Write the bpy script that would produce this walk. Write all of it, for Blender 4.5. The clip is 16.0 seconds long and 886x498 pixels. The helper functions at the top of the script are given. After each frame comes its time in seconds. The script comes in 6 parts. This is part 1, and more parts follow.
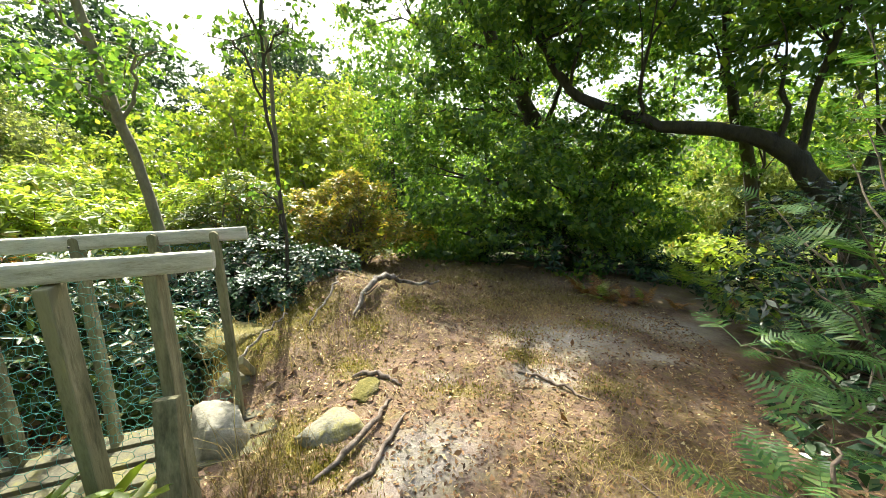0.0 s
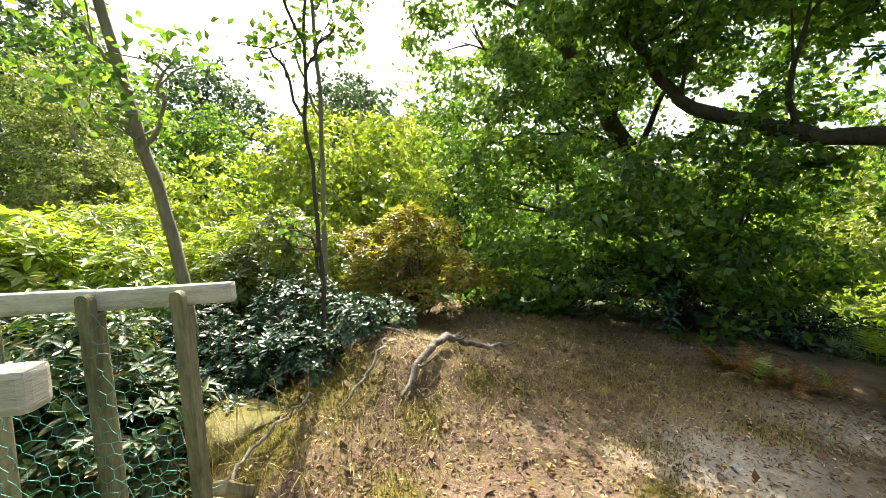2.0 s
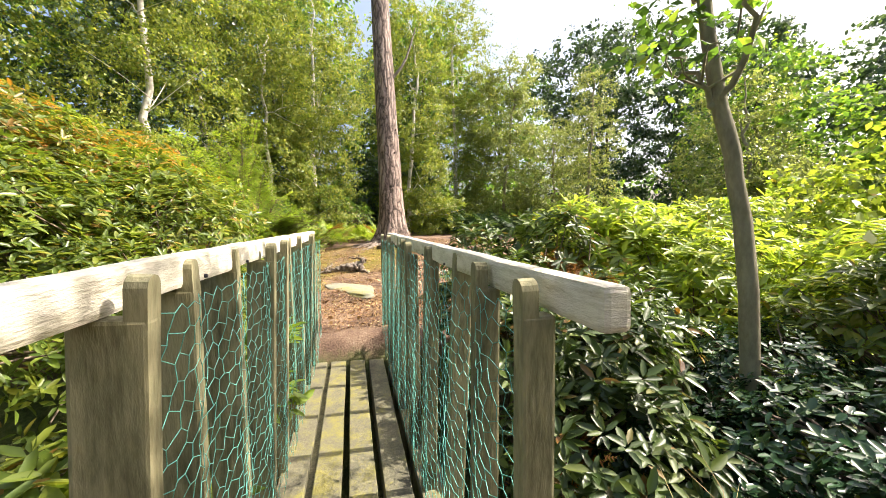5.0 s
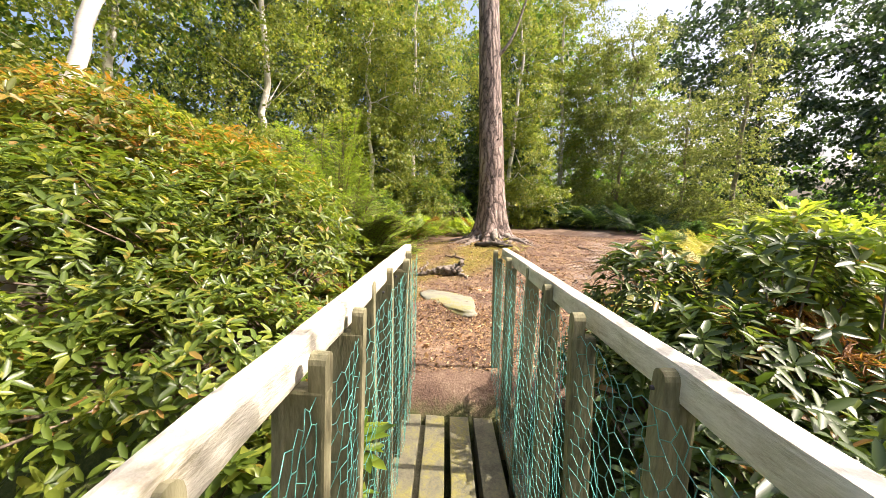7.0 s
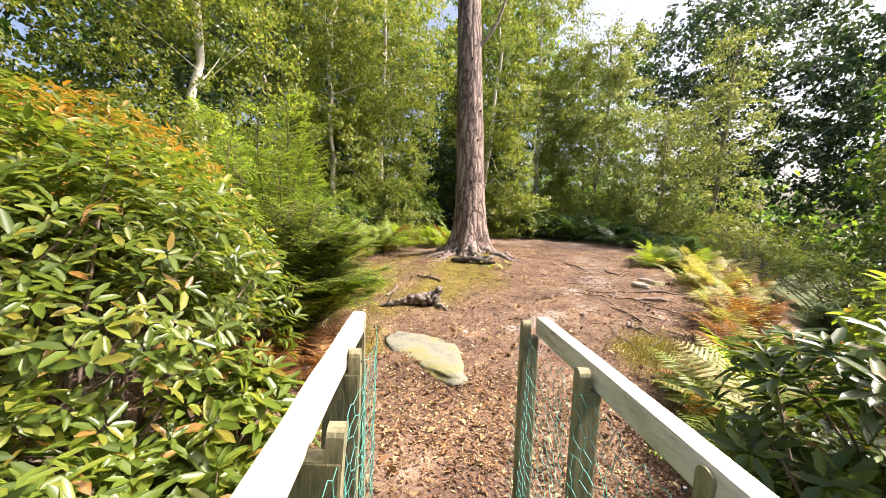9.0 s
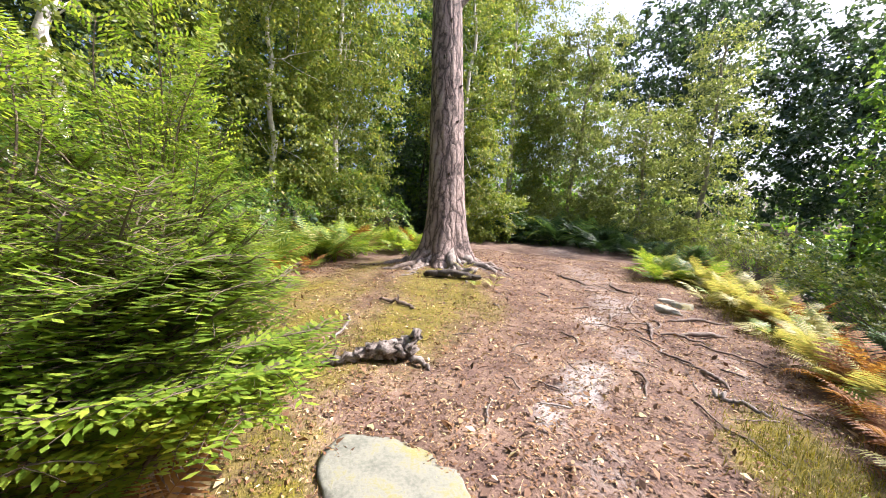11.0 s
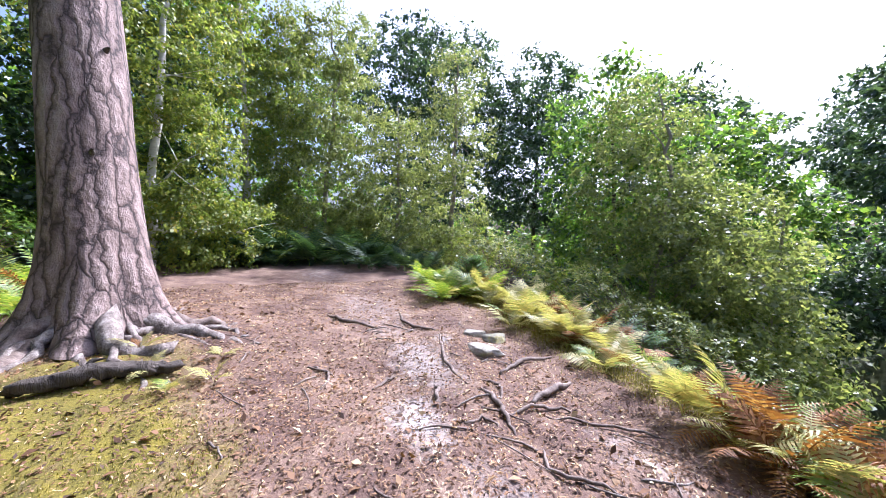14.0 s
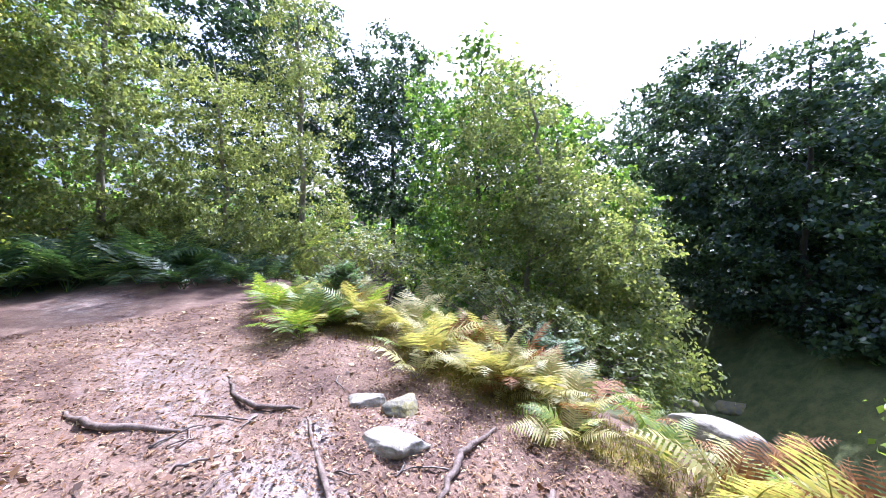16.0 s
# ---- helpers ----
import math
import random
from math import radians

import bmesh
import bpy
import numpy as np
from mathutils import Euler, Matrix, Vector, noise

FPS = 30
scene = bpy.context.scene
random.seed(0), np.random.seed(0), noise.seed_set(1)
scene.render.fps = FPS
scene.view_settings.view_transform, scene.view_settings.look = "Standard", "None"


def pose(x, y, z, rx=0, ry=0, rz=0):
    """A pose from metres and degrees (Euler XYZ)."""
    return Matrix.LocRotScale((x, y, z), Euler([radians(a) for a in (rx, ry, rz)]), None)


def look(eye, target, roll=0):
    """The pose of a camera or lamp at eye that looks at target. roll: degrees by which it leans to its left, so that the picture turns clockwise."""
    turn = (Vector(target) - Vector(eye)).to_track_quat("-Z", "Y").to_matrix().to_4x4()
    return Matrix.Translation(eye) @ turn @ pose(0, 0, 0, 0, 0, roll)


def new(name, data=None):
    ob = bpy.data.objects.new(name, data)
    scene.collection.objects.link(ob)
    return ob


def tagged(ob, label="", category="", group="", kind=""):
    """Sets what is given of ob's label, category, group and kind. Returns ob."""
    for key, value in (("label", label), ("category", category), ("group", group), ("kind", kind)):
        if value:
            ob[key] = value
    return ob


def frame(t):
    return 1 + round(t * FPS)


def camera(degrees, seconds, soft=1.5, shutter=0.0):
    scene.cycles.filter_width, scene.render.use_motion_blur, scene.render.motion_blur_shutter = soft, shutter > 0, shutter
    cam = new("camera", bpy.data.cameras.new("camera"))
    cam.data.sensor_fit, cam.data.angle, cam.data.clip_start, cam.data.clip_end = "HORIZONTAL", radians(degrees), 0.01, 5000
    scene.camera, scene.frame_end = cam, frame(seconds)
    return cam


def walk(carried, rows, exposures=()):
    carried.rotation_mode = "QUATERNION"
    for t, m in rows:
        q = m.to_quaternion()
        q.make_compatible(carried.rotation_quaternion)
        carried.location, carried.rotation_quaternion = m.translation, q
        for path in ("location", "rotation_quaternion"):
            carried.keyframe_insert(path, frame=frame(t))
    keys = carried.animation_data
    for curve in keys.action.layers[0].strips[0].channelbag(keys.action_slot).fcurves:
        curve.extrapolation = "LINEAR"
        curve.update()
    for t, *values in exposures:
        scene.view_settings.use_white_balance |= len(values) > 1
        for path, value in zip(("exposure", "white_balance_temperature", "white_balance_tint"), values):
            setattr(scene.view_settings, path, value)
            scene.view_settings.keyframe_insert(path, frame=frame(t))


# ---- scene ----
cam = camera(102.5, 16.0, soft=0.8)
PATH = [
    (0, (-0.027, 1.588, 1.085), (-0.198, 3.538, 0.675), -0.4),
    (0.5, (-0.076, 1.803, 1.084), (-0.145, 3.769, 0.722), -1.8),
    (1, (-0.106, 2.036, 1.058), (-0.319, 4.002, 0.764), -1.5),
    (1.5, (-0.154, 2.236, 1.056), (-0.58, 4.165, 0.743), -0.7),
    (2, (-0.242, 2.445, 1.034), (-0.759, 4.366, 0.835), -1.3),
    (2.5, (-0.339, 2.64, 0.989), (-1.279, 4.395, 0.799), -0.7),
    (3, (-0.381, 2.851, 0.951), (-1.577, 4.438, 0.729), -1.0),
    (3.5, (-0.418, 3.092, 0.891), (-1.812, 4.522, 0.787), 0.4),
    (4, (-0.487, 3.308, 0.849), (-2.273, 4.205, 0.764), -0.6),
    (4.5, (-0.619, 3.358, 0.86), (-2.595, 3.635, 0.71), -0.0),
    (4.6, (-0.64, 3.364, 0.86), (-2.633, 3.471, 0.741), 0.5),
    (5, (-0.758, 3.328, 0.891), (-2.71, 2.914, 0.756), 0.5),
    (5.2, (-0.798, 3.316, 0.902), (-2.706, 2.735, 0.756), 0.7),
    (7.3, (-1.709, 2.765, 1.13), (-3.486, 1.873, 0.915), 1.7),
    (7.5, (-1.822, 2.727, 1.166), (-3.619, 1.878, 0.944), 1.8),
    (8, (-2.06, 2.609, 1.197), (-3.847, 1.745, 0.954), 2.3),
    (8.2, (-2.16, 2.535, 1.204), (-3.98, 1.734, 0.993), 2.6),
    (10.3, (-3.67, 1.626, 1.185), (-5.543, 0.949, 1.002), 3.9),
    (10.5, (-3.834, 1.547, 1.186), (-5.718, 0.902, 1.001), 4.6),
    (11, (-4.22, 1.39, 1.205), (-6.142, 0.869, 1.027), 4.1),
    (11.5, (-4.608, 1.318, 1.184), (-6.571, 0.978, 1.008), 2.8),
    (12, (-4.994, 1.198, 1.203), (-6.988, 1.295, 1.085), 1.7),
    (12.5, (-5.381, 1.149, 1.223), (-7.351, 1.469, 1.09), 1.6),
    (13, (-5.733, 1.158, 1.276), (-7.662, 1.663, 1.125), 1.4),
    (13.5, (-6.15, 1.209, 1.271), (-8.03, 1.866, 1.09), 0.7),
    (14, (-6.558, 1.318, 1.298), (-8.401, 2.092, 1.243), 1.1),
    (14.5, (-6.941, 1.425, 1.329), (-8.754, 2.259, 1.19), 0.9),
    (15, (-7.35, 1.498, 1.393), (-9.034, 2.572, 1.287), 0.2),
    (15.5, (-7.765, 1.685, 1.389), (-9.32, 2.94, 1.321), -0.7),
    (16, (-8.101, 1.871, 1.46), (-9.485, 3.31, 1.345), -1.2),
]
walk(cam, [(t, look(e, a, r)) for t, e, a, r in PATH], [(0.0, 1.42, 6100, 2), (3.0, 1.46, 6350, 5), (4.0, 1.32, 6350, 8), (5.2, 1.32, 6400, 13), (8.0, 1.12, 6400, 18), (10.5, 1.1, 5800, 19), (13.0, 1.08, 5050, 24), (14.5, 1.12, 4900, 26), (16.0, 1.3, 4800, 28)])


# ---- light ----
SUN_AZ, SUN_EL = math.atan2(-0.42, 0.91), radians(50)      # azimuth measured from +y towards +x
sun_way = Vector((math.sin(SUN_AZ) * math.cos(SUN_EL), math.cos(SUN_AZ) * math.cos(SUN_EL), math.sin(SUN_EL)))
world = bpy.data.worlds.new("sky")
scene.world = world
world.use_nodes = True
wn = world.node_tree
sky = wn.nodes.new("ShaderNodeTexSky")
sky.sky_type, sky.sun_disc = "NISHITA", False
sky.sun_elevation, sky.sun_rotation = SUN_EL, SUN_AZ
sky.air_density, sky.dust_density, sky.ozone_density = 1.0, 8.0, 1.0
wn.links.new(sky.outputs[0], wn.nodes["Background"].inputs[0])
wn.nodes["Background"].inputs[1].default_value = 0.15
sun = new("sun", bpy.data.lights.new("sun", "SUN"))
sun.data.energy, sun.data.angle, sun.data.color = 5.0, radians(0.6), (1.0, 0.91, 0.76)
sun.matrix_world = look(sun_way * 60, (0, 0, 0))


# ---- materials ----
def nodes_of(name):
    m = bpy.data.materials.new(name)
    m.use_nodes = True
    t = m.node_tree
    return m, t, t.nodes["Principled BSDF"], t.nodes["Material Output"]


def ramp_node(t, stops):
    r = t.nodes.new("ShaderNodeValToRGB")
    while len(r.color_ramp.elements) < len(stops):
        r.color_ramp.elements.new(0.5)
    for e, (p, c) in zip(r.color_ramp.elements, stops):
        e.position, e.color = p, (*c, 1)
    return r


def noise_node(t, scale, detail=4, rough=0.6, stretch=None):
    n = t.nodes.new("ShaderNodeTexNoise")
    n.inputs["Scale"].default_value, n.inputs["Detail"].default_value, n.inputs["Roughness"].default_value = scale, detail, rough
    co = t.nodes.new("ShaderNodeTexCoord")
    mp = t.nodes.new("ShaderNodeMapping")
    if stretch:
        mp.inputs["Scale"].default_value = stretch
    t.links.new(co.outputs["Object"], mp.inputs[0])
    t.links.new(mp.outputs[0], n.inputs["Vector"])
    return n


def leaf_material(name, stops, rough=0.45, through_light=0.45, gain=1.5):
    """Leaves: every leaf takes its own colour from the stops; light passes through the blade."""
    m, t, p, out = nodes_of(name)
    geo = t.nodes.new("ShaderNodeNewGeometry")
    r = ramp_node(t, [(q, (c[0] * 1.5, c[1] * 1.5, c[2] * 1.05)) for q, c in stops])
    t.links.new(geo.outputs["Random Per Island"], r.inputs[0])
    patch = noise_node(t, 1.1, 3)
    hsv = t.nodes.new("ShaderNodeHueSaturation")
    mr = t.nodes.new("ShaderNodeMapRange")
    mr.inputs["From Min"].default_value, mr.inputs["From Max"].default_value = 0.3, 0.7
    mr.inputs["To Min"].default_value, mr.inputs["To Max"].default_value = 0.72, 1.25
    t.links.new(patch.outputs[0], mr.inputs[0])
    t.links.new(mr.outputs[0], hsv.inputs["Value"])
    t.links.new(r.outputs[0], hsv.inputs["Color"])
    t.links.new(hsv.outputs[0], p.inputs["Base Color"])
    p.inputs["Roughness"].default_value = rough
    tr = t.nodes.new("ShaderNodeBsdfTranslucent")
    br = t.nodes.new("ShaderNodeMix")
    br.data_type, br.blend_type = "RGBA", "MULTIPLY"
    br.inputs["Factor"].default_value = 1.0
    t.links.new(hsv.outputs[0], br.inputs[6])
    br.inputs[7].default_value = (gain, gain, gain * 0.45, 1)
    t.links.new(br.outputs[2], tr.inputs["Color"])
    mix = t.nodes.new("ShaderNodeMixShader")
    mix.inputs[0].default_value = through_light
    t.links.new(p.outputs[0], mix.inputs[1])
    t.links.new(tr.outputs[0], mix.inputs[2])
    t.links.new(mix.outputs[0], out.inputs["Surface"])
    return m


def grain_material(name, stops, scale=8, rough=0.8, bump=0.4, stretch=None, fine=60, dist=0.02, per_object=0.0):
    m, t, p, out = nodes_of(name)
    n, n2 = noise_node(t, scale, 6, 0.65, stretch), noise_node(t, fine, 4, 0.6, stretch)
    mixn = t.nodes.new("ShaderNodeMath")
    mixn.operation = "MULTIPLY_ADD"
    mixn.inputs[1].default_value, mixn.inputs[2].default_value = 0.45, -0.1
    t.links.new(n2.outputs[0], mixn.inputs[0])
    add = t.nodes.new("ShaderNodeMath")
    t.links.new(n.outputs[0], add.inputs[0])
    t.links.new(mixn.outputs[0], add.inputs[1])
    last = add
    if per_object:
        oi = t.nodes.new("ShaderNodeObjectInfo")
        ma = t.nodes.new("ShaderNodeMath")
        ma.operation = "MULTIPLY_ADD"
        ma.inputs[1].default_value = per_object
        t.links.new(oi.outputs["Random"], ma.inputs[0])
        t.links.new(add.outputs[0], ma.inputs[2])
        last = ma
    r = ramp_node(t, stops)
    t.links.new(last.outputs[0], r.inputs[0])
    t.links.new(r.outputs[0], p.inputs["Base Color"])
    p.inputs["Roughness"].default_value = rough
    b = t.nodes.new("ShaderNodeBump")
    b.inputs["Strength"].default_value, b.inputs["Distance"].default_value = bump, dist
    t.links.new(add.outputs[0], b.inputs["Height"])
    t.links.new(b.outputs[0], p.inputs["Normal"])
    return m


M_OAK = leaf_material("oak_leaf", [(0, (0.03, 0.06, 0.018)), (0.5, (0.055, 0.102, 0.03)), (0.85, (0.1, 0.155, 0.036)), (1, (0.15, 0.18, 0.042))], 0.32, 0.55, 2.0)
# dark green made bluer and paler: distance haze painted into the leaves
M_DARK_HAZE = leaf_material("hazed_dark_leaf", [(0, (0.022, 0.042, 0.034)), (0.6, (0.044, 0.074, 0.056)), (1, (0.08, 0.115, 0.08))], 0.4, 0.35)
M_BIRCH = leaf_material("birch_leaf", [(0, (0.075, 0.105, 0.03)), (0.6, (0.125, 0.155, 0.045)), (0.9, (0.18, 0.195, 0.06)), (1, (0.22, 0.19, 0.065))], 0.45, 0.5, 1.6)
# pale leaf green, greyed so that the colour carries the backlight haze
M_WILLOW_HAZE = leaf_material("hazed_willow_leaf", [(0, (0.085, 0.11, 0.06)), (0.6, (0.14, 0.165, 0.088)), (1, (0.21, 0.22, 0.125))], 0.36, 0.52, 1.5)
M_YELLOW = leaf_material("bright_leaf", [(0, (0.09, 0.135, 0.025)), (0.6, (0.155, 0.2, 0.04)), (0.95, (0.22, 0.25, 0.06)), (1, (0.24, 0.17, 0.06))], 0.4, 0.5, 1.6)
M_RHODO = leaf_material("rhododendron_leaf", [(0, (0.042, 0.068, 0.015)), (0.55, (0.085, 0.12, 0.023)), (0.88, (0.145, 0.165, 0.032)), (0.95, (0.16, 0.16, 0.035)), (1, (0.2, 0.1, 0.04))], 0.36, 0.4, 1.7)
M_RUST = leaf_material("bronze_leaf", [(0, (0.06, 0.085, 0.018)), (0.45, (0.12, 0.12, 0.025)), (0.75, (0.2, 0.12, 0.03)), (1, (0.27, 0.12, 0.035))], 0.4, 0.4)
M_OLIVE = leaf_material("olive_leaf", [(0, (0.08, 0.092, 0.022)), (0.5, (0.15, 0.145, 0.036)), (0.85, (0.22, 0.17, 0.045)), (1, (0.23, 0.13, 0.05))], 0.36, 0.5, 1.8)
M_GLOSSY = leaf_material("glossy_green_leaf", [(0, (0.02, 0.038, 0.012)), (0.6, (0.045, 0.072, 0.021)), (0.94, (0.085, 0.11, 0.032)), (1, (0.14, 0.07, 0.03))], 0.4, 0.3, 1.6)
# fern green darkened: the crest's tree shade is put into the leaf colour
M_FERN_SHADE = leaf_material("fern_shade_tone", [(0, (0.02, 0.045, 0.025)), (0.6, (0.035, 0.07, 0.035)), (1, (0.07, 0.11, 0.05))], 0.5, 0.3)
M_HOLLY = leaf_material("glossy_dark_leaf", [(0, (0.012, 0.028, 0.018)), (0.7, (0.022, 0.05, 0.03)), (1, (0.05, 0.075, 0.045))], 0.22, 0.15)
M_YEW = leaf_material("yew_needle", [(0, (0.075, 0.125, 0.02)), (0.6, (0.14, 0.205, 0.03)), (1, (0.24, 0.28, 0.05))], 0.42, 0.45)
M_ROWAN = leaf_material("rowan_leaf", [(0, (0.035, 0.085, 0.028)), (0.7, (0.06, 0.125, 0.04)), (1, (0.10, 0.16, 0.05))], 0.5, 0.4)
M_CONIFER = leaf_material("conifer_needle", [(0, (0.08, 0.11, 0.03)), (0.6, (0.14, 0.17, 0.05)), (1, (0.2, 0.2, 0.07))], 0.5, 0.4)
M_FERN = leaf_material("fern_green", [(0, (0.09, 0.15, 0.025)), (0.6, (0.15, 0.21, 0.035)), (1, (0.24, 0.25, 0.05))], 0.5, 0.45)
M_FERN_DRY = leaf_material("fern_yellowing", [(0, (0.2, 0.21, 0.09)), (0.5, (0.3, 0.29, 0.15)), (1, (0.38, 0.31, 0.18))], 0.55, 0.4, 1.2)
M_FERN_BROWN = leaf_material("fern_dead", [(0, (0.1, 0.042, 0.017)), (0.5, (0.18, 0.078, 0.029)), (1, (0.27, 0.15, 0.068))], 0.7, 0.35, 1.3)
M_LITTER = leaf_material("fallen_leaf", [(0, (0.03, 0.016, 0.011)), (0.4, (0.095, 0.045, 0.026)), (0.8, (0.18, 0.10, 0.062)), (0.95, (0.3, 0.22, 0.16)), (1, (0.42, 0.36, 0.29))], 0.75, 0.1)
M_STRAW = leaf_material("dry_grass", [(0, (0.09, 0.06, 0.028)), (0.6, (0.17, 0.125, 0.06)), (1, (0.27, 0.22, 0.12))], 0.7, 0.2)
M_GRASS = leaf_material("moss_grass", [(0, (0.05, 0.05, 0.005)), (0.6, (0.105, 0.092, 0.007)), (1, (0.17, 0.14, 0.013))], 0.8, 0.3)
M_NEEDLE = leaf_material("fallen_twig", [(0, (0.10, 0.055, 0.03)), (0.6, (0.2, 0.12, 0.07)), (1, (0.36, 0.27, 0.18))], 0.8, 0.0)

M_BARK = grain_material("dark_bark", [(0.3, (0.02, 0.016, 0.013)), (0.7, (0.075, 0.06, 0.045))], 14, 0.9, 0.9, (1, 1, 0.25), 70, 0.03)
M_SMOOTH = grain_material("smooth_grey_bark", [(0.3, (0.10, 0.085, 0.055)), (0.55, (0.19, 0.165, 0.11)), (0.8, (0.28, 0.25, 0.17))], 9, 0.85, 0.4, (1, 1, 0.4), 60, 0.008)
M_BIRCHBARK = grain_material("white_birch_bark", [(0.3, (0.07, 0.06, 0.05)), (0.42, (0.42, 0.38, 0.33)), (0.8, (0.62, 0.58, 0.52))], 7, 0.7, 0.4, (0.6, 0.6, 2.2), 40, 0.01)
M_TWIG = grain_material("twig", [(0.3, (0.07, 0.05, 0.035)), (0.8, (0.2, 0.15, 0.11))], 20, 0.85, 0.4)
M_DEADWOOD = grain_material("weathered_deadwood", [(0.3, (0.02, 0.014, 0.011)), (0.47, (0.085, 0.064, 0.05)), (0.62, (0.18, 0.148, 0.12)), (0.85, (0.38, 0.34, 0.29))], 13, 0.85, 1.0, (1, 1, 1), 70, 0.015)
M_ROOT = grain_material("exposed_root", [(0.3, (0.035, 0.023, 0.016)), (0.55, (0.115, 0.082, 0.06)), (0.8, (0.25, 0.2, 0.16))], 14, 0.85, 0.6, None, 70, 0.01)
M_TIMBER = grain_material("weathered_timber", [(0.3, (0.025, 0.024, 0.013)), (0.45, (0.075, 0.072, 0.038)), (0.6, (0.15, 0.138, 0.072)), (0.8, (0.27, 0.245, 0.14))], 9, 0.88, 0.8, (1.6, 1.6, 0.35), 55, 0.006, 0.12)
M_RAIL = grain_material("rail_timber", [(0.27, (0.12, 0.095, 0.06)), (0.42, (0.34, 0.3, 0.21)), (0.55, (0.5, 0.46, 0.36)), (0.74, (0.66, 0.62, 0.53))], 6, 0.8, 0.7, (1, 1, 5), 60, 0.006, 0.1)
M_DECK = grain_material("deck_timber", [(0.25, (0.025, 0.024, 0.016)), (0.48, (0.075, 0.07, 0.048)), (0.68, (0.14, 0.13, 0.08)), (0.85, (0.2, 0.18, 0.05))], 7, 0.9, 0.6, None, 60, 0.008, 0.12)
M_ROCK = grain_material("lichened_rock", [(0.28, (0.06, 0.057, 0.038)), (0.45, (0.14, 0.132, 0.092)), (0.6, (0.215, 0.2, 0.14)), (0.74, (0.25, 0.22, 0.07)), (0.88, (0.36, 0.34, 0.26))], 6, 0.9, 0.6, None, 45, 0.02)
M_PALEROCK = grain_material("pale_rock", [(0.28, (0.09, 0.082, 0.06)), (0.45, (0.19, 0.175, 0.13)), (0.62, (0.29, 0.265, 0.2)), (0.85, (0.42, 0.39, 0.32))], 6, 0.9, 0.7, None, 45, 0.02)
M_SLAB = grain_material("grey_green_slab", [(0.28, (0.07, 0.07, 0.05)), (0.48, (0.14, 0.14, 0.105)), (0.62, (0.2, 0.198, 0.15)), (0.78, (0.2, 0.185, 0.05)), (0.9, (0.3, 0.29, 0.23))], 3.2, 0.9, 0.5, None, 45, 0.012)
M_MOSSROCK = grain_material("mossy_rock", [(0.3, (0.045, 0.045, 0.01)), (0.5, (0.10, 0.088, 0.015)), (0.62, (0.15, 0.125, 0.025)), (0.85, (0.17, 0.15, 0.08))], 5, 0.95, 0.8, None, 60, 0.03)
M_WIRE, _t, _p, _o = nodes_of("green_coated_wire")
_p.inputs["Base Color"].default_value, _p.inputs["Roughness"].default_value = (0.09, 0.33, 0.27, 1), 0.35
M_NAIL, _t, _p, _o = nodes_of("dark_iron")
_p.inputs["Base Color"].default_value, _p.inputs["Roughness"].default_value, _p.inputs["Metallic"].default_value = (0.06, 0.055, 0.06, 1), 0.5, 0.8

# pine bark: upright plates with dark furrows
M_PINE, _t, _p, _o = nodes_of("pine_bark")
_co = _t.nodes.new("ShaderNodeTexCoord")
_mp = _t.nodes.new("ShaderNodeMapping")
_mp.inputs["Scale"].default_value = (8, 8, 1.0)
_wob = noise_node(_t, 5, 4, 0.6)
_va = _t.nodes.new("ShaderNodeVectorMath")
_va.operation = "MULTIPLY_ADD"
_va.inputs[1].default_value = (0.16, 0.16, 0.5)
_t.links.new(_wob.outputs["Color"], _va.inputs[0])
_t.links.new(_co.outputs["Object"], _va.inputs[2])
_t.links.new(_va.outputs[0], _mp.inputs[0])
_vo = _t.nodes.new("ShaderNodeTexVoronoi")
_vo.feature = "DISTANCE_TO_EDGE"
_vo.inputs["Scale"].default_value = 1.0
_t.links.new(_mp.outputs[0], _vo.inputs["Vector"])
_r = ramp_node(_t, [(0.0, (0.035, 0.025, 0.02)), (0.09, (0.15, 0.105, 0.085)), (0.3, (0.27, 0.20, 0.165)), (0.7, (0.36, 0.29, 0.25))])
_n = noise_node(_t, 26, 5, 0.7, (1, 1, 0.5))
_m = _t.nodes.new("ShaderNodeMath")
_m.operation = "MULTIPLY"
_t.links.new(_vo.outputs["Distance"], _m.inputs[0])
_t.links.new(_n.outputs[0], _m.inputs[1])
_m2 = _t.nodes.new("ShaderNodeMath")
_m2.operation = "MULTIPLY"
_m2.inputs[1].default_value = 2.4
_t.links.new(_m.outputs[0], _m2.inputs[0])
_t.links.new(_m2.outputs[0], _r.inputs[0])
_t.links.new(_r.outputs[0], _p.inputs["Base Color"])
_b = _t.nodes.new("ShaderNodeBump")
_b.inputs["Strength"].default_value, _b.inputs["Distance"].default_value = 0.9, 0.05
_t.links.new(_m2.outputs[0], _b.inputs["Height"])
_t.links.new(_b.outputs[0], _p.inputs["Normal"])
_p.inputs["Roughness"].default_value = 0.85

# forest floor: litter soil, moss, bare pale sand; the mesh carries three masks
M_GROUND, _t, _p, _o = nodes_of("forest_floor")
_at = _t.nodes.new("ShaderNodeAttribute")
_at.attribute_name = "cover"
_sep = _t.nodes.new("ShaderNodeSeparateColor")
_t.links.new(_at.outputs["Color"], _sep.inputs[0])


